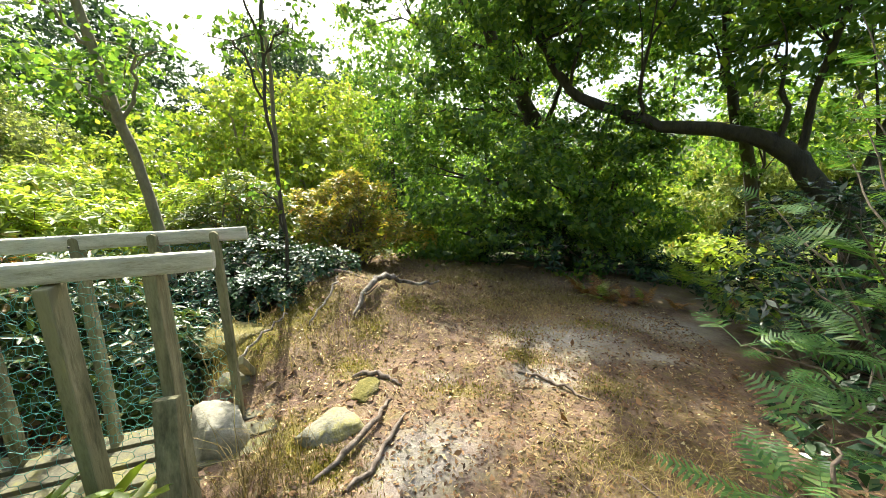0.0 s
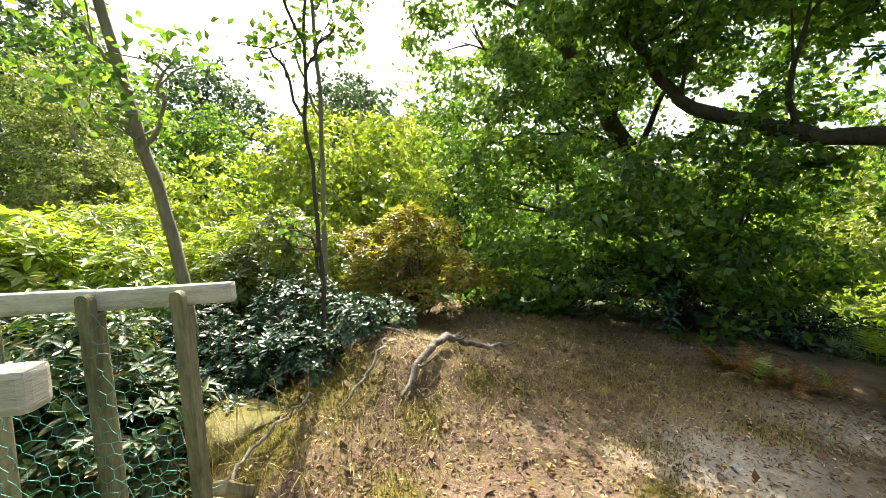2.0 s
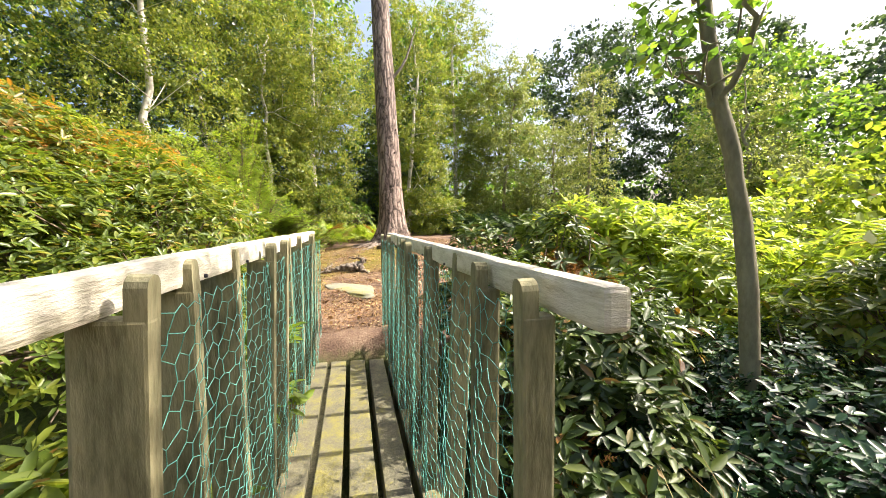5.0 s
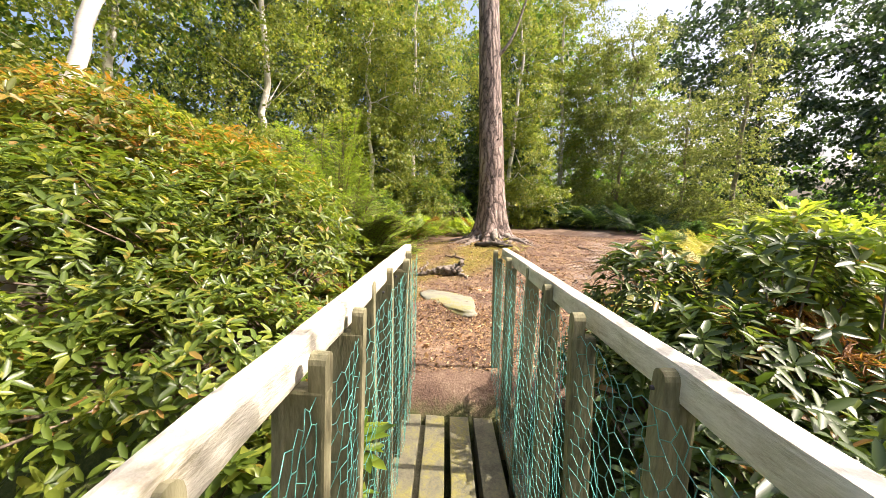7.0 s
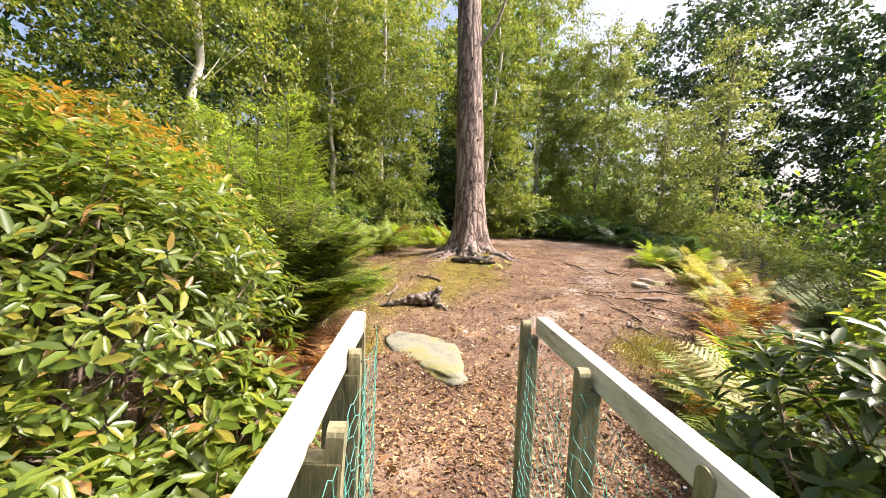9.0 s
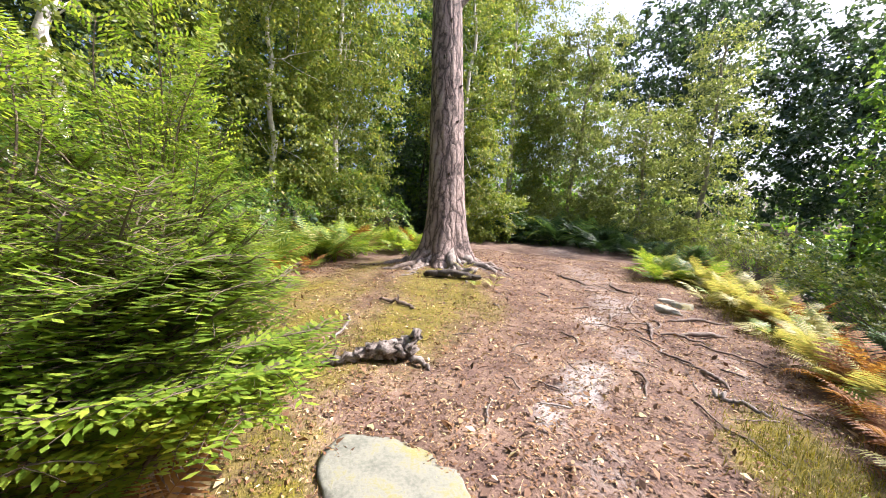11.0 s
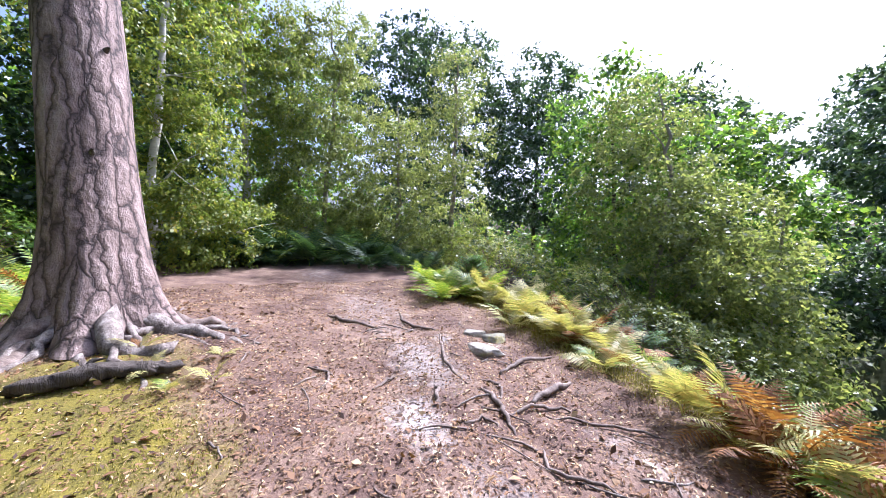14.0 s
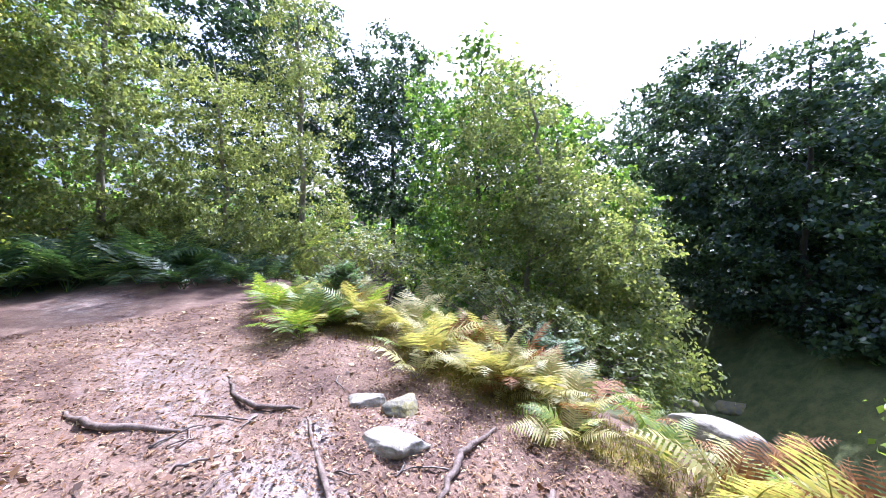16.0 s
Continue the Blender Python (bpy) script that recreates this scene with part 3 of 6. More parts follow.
def shrub(name, label, foot, blobs, count, leaf_len, leaf, seed, width=0.3, per=8, category="shrub", lift=0.35, fine=True):
    """An evergreen shrub: stems that fork from the foot, and long blades in whorls at the shoot ends."""
    rng = np.random.RandomState(seed)
    foot = np.array([foot[0], foot[1], gz(foot[0], foot[1]) - 0.05])
    e = thing(name, label, category, tuple(foot))
    P, N = rosette_points(blobs, count, rng)
    N /= np.linalg.norm(N, axis=1, keepdims=True)
    pieces = []
    pick = rng.choice(len(P), min(90, len(P)), replace=False)
    for i in pick:
        c = np.asarray(blobs[rng.randint(len(blobs))][:3])
        mid = foot * 0.45 + c * 0.25 + P[i] * 0.3 + rng.normal(0, 0.06, 3)
        pieces.append(tube(curve_points([foot + rng.normal(0, 0.05, 3), mid, P[i]], 7) - foot, np.linspace(0.016, 0.004, 7), 4))
    tagged(place_part("twigwork", mesh_of("twigwork", *joined(pieces), M_TWIG, True), e), kind="stuff")
    k = len(P)
    Pr, Nr = np.repeat(P, per, 0), np.repeat(N, per, 0)
    ref = rng.normal(0, 1, (k, 3))
    a = np.cross(N, ref)
    a /= np.linalg.norm(a, axis=1, keepdims=True)
    b = np.cross(N, a)
    ang = np.tile(np.linspace(0, 2 * np.pi, per, endpoint=False), k) + np.repeat(rng.uniform(0, 6.28, k), per) + rng.normal(0, 0.25, k * per)
    out = np.cos(ang)[:, None] * np.repeat(a, per, 0) + np.sin(ang)[:, None] * np.repeat(b, per, 0)
    tilt = rng.normal(lift, 0.3, (k * per, 1))
    out = out + Nr * tilt
    out /= np.linalg.norm(out, axis=1, keepdims=True)
    side = np.cross(Nr, out)
    side /= np.linalg.norm(side, axis=1, keepdims=True) + 1e-9
    up = np.cross(out, side)
    L = leaf_len * rng.uniform(0.65, 1.2, (k * per, 1))
    W = L * width
    p0 = Pr - foot + Nr * rng.uniform(-0.02, 0.02, (k * per, 1))
    q = [p0 + out * 0.1 * L, p0 + out * 0.38 * L + side * W * 0.5 + up * W * 0.14, p0 + out * 0.78 * L + side * W * 0.4 + up * W * 0.05 - up * L * 0.05, p0 + out * L - up * L * 0.14,
         p0 + out * 0.78 * L - side * W * 0.4 + up * W * 0.05 - up * L * 0.05, p0 + out * 0.38 * L - side * W * 0.5 + up * W * 0.14]
    if fine:
        v = np.stack(q, 1).reshape(-1, 3)
        o = (np.arange(k * per) * 6)[:, None]
        f = np.concatenate([o + np.array([[0, 1, 2, 3]]), o + np.array([[3, 4, 5, 0]])])
    else:
        v = np.stack([q[0], (q[1] + q[2]) / 2, q[3], (q[4] + q[5]) / 2], 1).reshape(-1, 3)
        f = np.arange(len(v)).reshape(-1, 4)
    place_part("foliage", mesh_of("foliage", v, f, leaf), e)
    return e


def feather_meshes(leaf, n_pairs, L, width, seed, arch=0.5, teeth=5, name="frond"):
    """One fern frond along +x: a stalk, and pairs of toothed side blades that shorten to the tip."""
    rng = np.random.RandomState(seed)
    V, F = [], []
    s = np.linspace(0, 1, n_pairs + 6)
    line = np.stack([L * s * (1 - 0.18 * s * arch), 0.03 * L * np.sin(s * 2.5 + seed), L * (0.62 * s - 0.75 * arch * s * s)], 1)
    tang = np.gradient(line, axis=0)
    tang /= np.linalg.norm(tang, axis=1, keepdims=True)
    v, f = tube(line, np.linspace(0.005, 0.0012, len(line)) * (L / 0.7), 3)
    V.append(v)
    F.append(f)
    n = len(v)
    for i in range(5, len(line)):
        u = (i - 5) / (n_pairs)
        ln = width * (1 - u) ** 0.75 * (0.75 + 0.25 * min(1, u * 5)) * rng.uniform(0.85, 1.1) + 0.008
        for sg in (1, -1):
            t = tang[i]
            sd = np.cross((0, 0, 1), t)
            sd /= np.linalg.norm(sd)
            up = np.cross(t, sd)
            way = sd * sg + t * 0.38 + up * rng.normal(0.0, 0.12)
            way /= np.linalg.norm(way)
            w = min((0.21 if teeth < 4 else 0.17) * ln, 0.8 * L / n_pairs) + 0.003
            k = teeth
            for j in range(k):
                a0, a1 = j / k, (j + 1.0) / k
                wj = w * (1 - a0) ** 0.7 * (1.0 if j else 0.8)
                wk = 0.0 if j == k - 1 else wj * 0.3
                c0 = line[i] + way * ln * a0 - up * ln * 0.18 * a0 * a0
                c1 = line[i] + way * ln * a1 - up * ln * 0.18 * a1 * a1
                V.append(np.array([c0 + t * wj * 0.55, c1 + t * wk, c1 - t * wk, c0 - t * wj * 0.55]))
                F.append(np.array([[0, 1, 2, 3]]) + n)
                n += 4
    return mesh_of(name, np.concatenate(V), np.concatenate(F), leaf)


FRONDS = {}
# the "dark" tone carries painted shade
for key, mt in (("green", M_FERN), ("yellow", M_FERN_DRY), ("brown", M_FERN_BROWN), ("dark", M_FERN_SHADE)):
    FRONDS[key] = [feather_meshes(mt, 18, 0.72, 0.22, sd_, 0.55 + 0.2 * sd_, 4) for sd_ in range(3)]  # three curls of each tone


def fern(x, y, tone, seed, scale=1.0, n=7, group="", label="", lift=0.0):
    rng = np.random.RandomState(seed)
    e = thing("bracken", label or {"green": "green bracken fern on the woodland floor", "yellow": "yellowing bracken fern in the sun", "brown": "rust-brown dying bracken fern", "dark": "bracken fern with shade put into its deep green"}[tone], "fern", (x, y, land(x, y) - 0.02 + lift), group)
    a0 = rng.uniform(0, 360)
    for i in range(n):
        tn = tone if rng.uniform() < 0.75 else rng.choice(["green", "yellow", "brown"] if tone != "dark" else ["dark", "green"])
        ob = new("frond", FRONDS[tn][rng.randint(3)])
        ob.parent = e
        sc = scale * rng.uniform(0.7, 1.15)
        ob.matrix_basis = pose(0, 0, 0, rng.normal(0, 12), rng.uniform(-52, -8), a0 + 360 * i / n + rng.normal(0, 18)) @ Matrix.Diagonal((sc, sc, sc, 1))
    return e


# ---- the footbridge ----
def box_piece(bm, lo, hi, m, bevel=0.006):
    """A bevelled box between two corners, laid by the matrix m, into bm."""
    b = bmesh.new()
    bmesh.ops.create_cube(b, size=1)
    bmesh.ops.scale(b, vec=[hi[i] - lo[i] for i in range(3)], verts=b.verts)
    bmesh.ops.translate(b, vec=[(hi[i] + lo[i]) / 2 for i in range(3)], verts=b.verts)
    if bevel:
        bmesh.ops.bevel(b, geom=b.edges[:], offset=bevel, segments=2, affect="EDGES", profile=0.6)
    bmesh.ops.transform(b, matrix=m, verts=b.verts)
    me = bpy.data.meshes.new("tmp")
    b.to_mesh(me)
    b.free()
    bm.from_mesh(me)
    bpy.data.meshes.remove(me)


def worn(bm, amount, scale, seed):
    for v in bm.verts:
        o = noise.noise_vector(v.co * scale + Vector((seed, 0, 0)))
        v.co += o * amount


def long_box(length, w, h, cuts, bevel, wear, seed):
    """A board along +x from 0, centred on y, from z 0 to h, with worn faces."""
    bm = bmesh.new()
    box_piece(bm, (0, -w / 2, 0), (length, w / 2, h), Matrix(), bevel)
    long_edges = [e for e in bm.edges if abs(e.verts[0].co.x - e.verts[1].co.x) > length * 0.5]
    bmesh.ops.subdivide_edges(bm, edges=long_edges, cuts=cuts)
    worn(bm, wear, 5, seed)
    return bm


bridge = thing("footbridge", "narrow weathered timber footbridge with green wire netting", "footbridge", (P1[0], P1[1], DECK))
B0 = Vector((P1[0], P1[1], DECK))
turn_b = math.degrees(math.atan2(D[1], D[0]))


def side_rail(start, end, out, rail_lo, rail_hi, before, after, seed, posts, gather=1.15, deep=0.068):
    """A handrail with its posts and netting. out: the unit way outwards."""
    s, e2 = Vector((*start, 0)), Vector((*end, 0))
    way = (e2 - s).normalized()
    o = Vector((*out, 0))
    o = (o - way * o.dot(way)).normalized()
    L = (e2 - s).length
    up = Vector((0, 0, 1))

    def lay(p):
        return Matrix.Translation(p - B0) @ Matrix((way, o, up)).transposed().to_4x4()

    rail = long_box(L + before + after, 0.05, rail_hi - rail_lo, 16, 0.012, 0.006, seed)
    bmesh.ops.transform(rail, matrix=lay(s - way * before + o * 0.06 + up * rail_lo), verts=rail.verts)
    rail_ob = part("handrail", rail, M_RAIL, bridge, "sun-bleached timber handrail with split grain")
    for i in range(posts):
        p = s + way * (L * (i / (posts - 1)) ** gather + (0.015 * math.sin(i * 2.3 + seed) if i else 0))
        bm = bmesh.new()
        foot = min(land(p.x, p.y), DECK) - 0.25
        foot = max(foot, DECK - 0.55)
        box_piece(bm, (-0.02, 0.0, foot), (0.02, deep, rail_lo - 0.003), Matrix(), 0.007)
        # the tongue that laps the rail, with a rounded head
        prof = [(-0.019, rail_lo - 0.02), (0.019, rail_lo - 0.02)] + [(0.019 * math.cos(a), rail_hi - 0.03 + 0.019 * math.sin(a)) for a in np.linspace(0, math.pi, 7)]
        front = [bm.verts.new((x, 0.001, z)) for x, z in prof]
        back = [bm.verts.new((x, 0.033, z)) for x, z in prof]
        bm.faces.new(front)
        bm.faces.new(back[::-1])
        for a in range(len(prof)):
            b2 = (a + 1) % len(prof)
            bm.faces.new((front[a], back[a], back[b2], front[b2]))
        bmesh.ops.recalc_face_normals(bm, faces=bm.faces)
        bmesh.ops.rotate(bm, cent=(0, 0, DECK), matrix=Matrix.Rotation(radians(1.6 * math.sin(i * 1.7 + seed)), 3, "X"), verts=bm.verts)
        worn(bm, 0.004, 9, i + seed * 7)
        bmesh.ops.transform(bm, matrix=lay(p), verts=bm.verts)
        ob = part("post", bm, M_TIMBER, bridge)
        nail = bmesh.new()
        bmesh.ops.create_cone(nail, cap_ends=True, segments=8, radius1=0.005, radius2=0.004, depth=0.006)
        bmesh.ops.transform(nail, matrix=lay(p) @ pose(0, -0.003, rail_hi - 0.05, 90), verts=nail.verts)
        part("nail", nail, M_NAIL, ob, "rusty dark nail head")
    # hexagonal netting on the inner face of the posts
    cw, ch = 0.052, 0.058
    pts, segs = {}, []
    cols, rows_n = int((L + 0.1) / cw), int((rail_lo - DECK - 0.02) / (ch * 0.75))
    rng = np.random.RandomState(seed)

    def knot(a, b2):
        k = (round(a * 4), round(b2 * 8))
        if k not in pts:
            sag = 0.012 * math.sin(a * 1.1 + seed) + rng.normal(0, 0.004)
            q = s + way * (a * cw + rng.normal(0, 0.004)) + o * (-0.012 + sag * 0.7) + up * (DECK + 0.02 + b2 * ch + rng.normal(0, 0.004))
            pts[k] = q - B0
        return pts[k]

    for j in range(rows_n):
        for i in range(cols):
            a, b2 = i + 0.5 * (j % 2), j * 0.75
            segs.append((knot(a, b2 + 0.25), knot(a, b2 + 0.75)))
            segs.append((knot(a, b2 + 0.75), knot(a + 0.5, b2 + 1.0)))
            segs.append((knot(a + 0.5, b2 + 1.0), knot(a + 1, b2 + 0.75)))
    A, Bq = np.array([x[0] for x in segs]), np.array([x[1] for x in segs])
    d = Bq - A
    d /= np.linalg.norm(d, axis=1, keepdims=True)
    s1 = np.cross(d, np.array(o))
    s1 /= np.linalg.norm(s1, axis=1, keepdims=True)
    s2 = np.cross(d, s1)
    rw = 0.0011
    ring = [s1 * rw, -s1 * rw * 0.5 + s2 * rw * 0.87, -s1 * rw * 0.5 - s2 * rw * 0.87]
    v = np.stack([A + r_ for r_ in ring] + [Bq + r_ for r_ in ring], 1).reshape(-1, 3)
    oo = (np.arange(len(A)) * 6)[:, None]
    f = np.concatenate([oo + np.array([[0, 1, 4, 3]]), oo + np.array([[1, 2, 5, 4]]), oo + np.array([[2, 0, 3, 5]])])
    net = place_part("wire_netting", mesh_of("wire_netting", v, f, M_WIRE), bridge, "green plastic-coated chicken wire")
    return rail_ob


side_rail((-1.41, 3.35), (-4.08, 2.02), R, 0.735, 0.808, 0.15, 0.03, 1, 9)
side_rail((-1.185, 2.755), (-3.776, 1.49), -R, 0.748, 0.822, 0.2, 0.03, 2, 10, 1.06, 0.105)
# planks along the way, with open joints
mid0 = Vector(((-1.41 - 1.185) / 2, (3.35 + 2.755) / 2, 0))
along = Vector((-0.896, -0.443, 0)).normalized()
across = Vector((along.y, -along.x, 0))
for i in range(6):
    bm = long_box(3.4, 0.128, 0.045, 12, 0.006, 0.005, 20 + i)
    c = mid0 + across * ((i - 2.5) * 0.163 - 0.035) - along * (0.3 + 0.03 * math.sin(i * 2.1)) + Vector((0, 0, DECK - 0.045))
    bmesh.ops.transform(bm, matrix=Matrix.Translation(c - B0) @ Matrix((along, -across, Vector((0, 0, 1)))).transposed().to_4x4(), verts=bm.verts)
    part("plank", bm, M_DECK, bridge)
for i in range(2):
    bm = long_box(3.4, 0.1, 0.14, 8, 0.01, 0.008, 40 + i)
    c = mid0 + across * (-0.2 + 0.4 * i) - along * 0.35 + Vector((0, 0, DECK - 0.19))
    bmesh.ops.transform(bm, matrix=Matrix.Translation(c - B0) @ Matrix((along, -across, Vector((0, 0, 1)))).transposed().to_4x4(), verts=bm.verts)
    part("beam", bm, M_TIMBER, bridge)


def brace(a, b, w, seed):
    a, b = Vector(a), Vector(b)
    bm = long_box((b - a).length, w, 0.05, 4, 0.008, 0.004, seed)
    bmesh.ops.transform(bm, matrix=Matrix.Translation(a - B0) @ (b - a).to_track_quat("X", "Z").to_matrix().to_4x4(), verts=bm.verts)
    part("brace", bm, M_TIMBER, bridge)


brace((-1.02, 2.42, DECK - 0.35), (-1.13, 2.66, 0.3), 0.075, 51)
brace((-1.56, 3.72, -0.3), (-1.46, 3.46, -0.05), 0.06, 53)


# ---- rocks and dead wood ----
def rock(name, label, at, size, seed, material=M_ROCK, turn=0, sink=0.3, flat=1.0):
    bm = bmesh.new()
    bmesh.ops.create_icosphere(bm, subdivisions=4, radius=1)
    for v in bm.verts:
        n1 = noise.noise(v.co * 1.1 + Vector((seed * 3.1, 0, 0)))
        n2 = noise.noise(v.co * 3.2 + Vector((0, seed * 2.7, 0)))
        v.co *= 1 + 0.3 * n1 + 0.09 * n2
        for k in range(4):
            w = Vector((math.cos(k * 1.9 + seed), math.sin(k * 2.3 + seed * 1.7), 0.35 + 0.3 * math.sin(k + seed))).normalized()
            over = v.co.dot(w) - 0.62 - 0.06 * n2
            if over > 0:
                v.co -= w * over * 0.85
        if v.co.z > 0.45:
            v.co.z = 0.45 + (v.co.z - 0.45) * 0.35
        v.co += v.normal * 0.03 * noise.noise(v.co * 9)
    bmesh.ops.scale(bm, vec=(size[0] / 2, size[1] / 2, size[2] / 2), verts=bm.verts)
    for f in bm.faces:
        f.smooth = True
    me = bpy.data.meshes.new(name)
    bm.to_mesh(me)
    bm.free()
    me.materials.append(material)
    ob = tagged(new(name, me), label, "rock")
    ob.matrix_world = pose(at[0], at[1], land(at[0], at[1]) + size[2] * (0.5 - sink) * 0.6, 0, 0, turn)
    return ob


rock("boulder", "pale upright boulder beside the bridge post", (-1.42, 3.2), (0.3, 0.36, 0.46), 1, M_PALEROCK, turn=20, sink=0.25)
rock("flat_rock", "flat half-buried rock with moss, set in the path", (-5.66, 0.93), (1.2, 0.78, 0.15), 5, M_SLAB, turn=40, sink=0.56)
rock("mossy_boulder", "moss-covered boulder beside the bridge", (-1.9, 4.02), (0.7, 0.55, 0.22), 3, M_MOSSROCK, sink=0.6)
rock("mossy_boulder", "yellow-mossed boulder at the edge of the path", (-0.82, 3.3), (0.42, 0.3, 0.16), 4, M_ROCK, 30, 0.42)
rock("stone", "pale rounded stone bedded in litter", (-9.85, 3.18), (0.3, 0.42, 0.16), 6, M_PALEROCK, turn=-50, sink=0.4)
rock("stone", "grey split stone among the bracken", (-10.12, 3.5), (0.32, 0.28, 0.2), 7, turn=50)
rock("stone", "small pale stone beside the split stone", (-10.42, 3.36), (0.34, 0.22, 0.14), 8, M_PALEROCK, turn=40)
rock("boulder", "pale boulder at the slope's edge by the ferns", (-8.5, 5.7), (0.7, 0.4, 0.45), 10, M_PALEROCK, turn=10, sink=0.0)
rock("boulder", "dark boulder on the valley floor", (-9.9, 13.2), (0.9, 0.6, 0.5), 11, M_ROCK)
rock("boulder", "dark boulder on the valley floor", (-9.0, 14.6), (1.0, 0.7, 0.5), 12, M_ROCK, 40)
rock("stone", "small mossy stone under the handrail's end", (-1.62, 3.62), (0.2, 0.16, 0.14), 13, turn=10)
rock("stone", "flat stone in the sandy path", (-0.72, 3.66), (0.3, 0.2, 0.1), 14, M_MOSSROCK, 60, 0.42)


def log(name, label, ctrl, radii, material, seed, sides=9, n=16, wob=0.012, rough=0.14, category="branch", on_ground=True, stubs=()):
    pts = curve_points([(c[0], c[1], (land(c[0], c[1]) if on_ground else 0) + c[2]) for c in ctrl], n, wob, seed)
    base = pts[0].copy()
    rad = np.interp(np.linspace(0, 1, n), np.linspace(0, 1, len(radii)), radii)
    e = thing(name, label, category, tuple(base))
    ends = np.concatenate([pts[:1], pts, pts[-1:]])
    v, f = tube(ends - base, np.concatenate([[0.001], rad, [0.001]]), sides, rough, seed)
    place_part("stem", mesh_of("stem", v, f, material, True), e)
    rng = np.random.RandomState(seed)
    for k, ln in stubs:
        p = pts[k]
        d = np.array([rng.normal(), rng.normal(), 0.5 + abs(rng.normal())])
        d /= np.linalg.norm(d)
        v, f = tube(curve_points([p - base, p - base + d * ln * 0.5 + rng.normal(0, 0.02, 3), p - base + d * ln], 6), np.linspace(rad[k] * 0.6, 0.004, 6), 6, 0.1)
        place_part("stub", mesh_of("stub", v, f, material, True), e)
    return e


log("fallen_branch", "bleached fallen branch propped on the bank", [(-1.06, 4.42, 0.02), (-1.02, 4.6, 0.07), (-0.97, 4.8, 0.09), (-0.92, 5.1, 0.1), (-0.85, 5.3, 0.09), (-0.66, 5.5, 0.06), (-0.43, 5.85, 0.02)], (0.012, 0.024, 0.028, 0.03, 0.026, 0.02, 0.008), M_DEADWOOD, 1, n=26, stubs=((4, 0.2), (14, 0.16)))
log("dead_stick", "pale stick leaning on the mossy bank", [(-1.62, 3.62, 0.05), (-1.6, 3.9, 0.06), (-1.5, 4.15, 0.12)], (0.009, 0.01, 0.007), M_DEADWOOD, 2)
log("dead_stick", "dry forked stick on the bank", [(-1.35, 4.2, 0.03), (-1.28, 4.55, 0.12), (-1.3, 4.75, 0.08)], (0.008, 0.01, 0.006), M_DEADWOOD, 3)
log("fallen_log", "rotten broken log on the moss", [(-6.55, -0.17, 0.02), (-6.68, 0.0, 0.05), (-6.8, 0.16, 0.085), (-6.88, 0.29, 0.11), (-6.95, 0.42, 0.13)], (0.02, 0.03, 0.055, 0.065, 0.075), M_DEADWOOD, 4, 20, 34, 0.014, 0.5, "log", stubs=((5, 0.14), (12, 0.16)))
log("log_stump", "upturned broken end of the rotten log", [(-6.98, 0.34, 0.0), (-6.97, 0.42, 0.12), (-6.96, 0.46, 0.26)], (0.055, 0.05, 0.03), M_DEADWOOD, 8, 18, 20, 0.014, 0.45, "log", stubs=((6, 0.1),))
log("dead_stick", "splintered pale stick at the log's end", [(-6.92, 0.46, 0.05), (-6.9, 0.56, 0.035), (-6.86, 0.64, 0.01)], (0.035, 0.025, 0.008), M_DEADWOOD, 9, 8, 10, 0.008, 0.25)
log("dead_stick", "bent pale stick on the moss", [(-7.75, -0.62, 0.03), (-7.55, -0.5, 0.03), (-7.3, -0.42, 0.04), (-7.1, -0.42, 0.02)], (0.008, 0.013, 0.016, 0.012), M_DEADWOOD, 14)
log("dead_stick", "short pale stick standing in the moss", [(-7.22, -0.72, 0.1), (-7.12, -0.7, 0.05), (-7.02, -0.68, 0.0)], (0.008, 0.012, 0.01), M_DEADWOOD, 15)
log("fallen_branch", "dark dead branch on the moss", [(-8.35, -0.52, 0.02), (-8.3, -0.3, 0.04), (-8.3, -0.12, 0.03), (-8.22, -0.02, 0.02)], (0.016, 0.026, 0.014), M_ROOT, 5, stubs=((6, 0.1),))
log("fallen_log", "dark mossy log lying beside the pine", [(-9.7, -0.35, 0.04), (-9.78, -0.05, 0.07), (-9.82, 0.25, 0.07), (-9.88, 0.5, 0.05)], (0.045, 0.06, 0.055, 0.03), M_BARK, 6, 14, 20, 0.014, 0.34, "log", stubs=((8, 0.1),))
log("dead_stick", "pale stick lying on litter", [(-7.05, 3.0, 0.02), (-7.25, 2.75, 0.03)], (0.012, 0.02), M_DEADWOOD, 7)
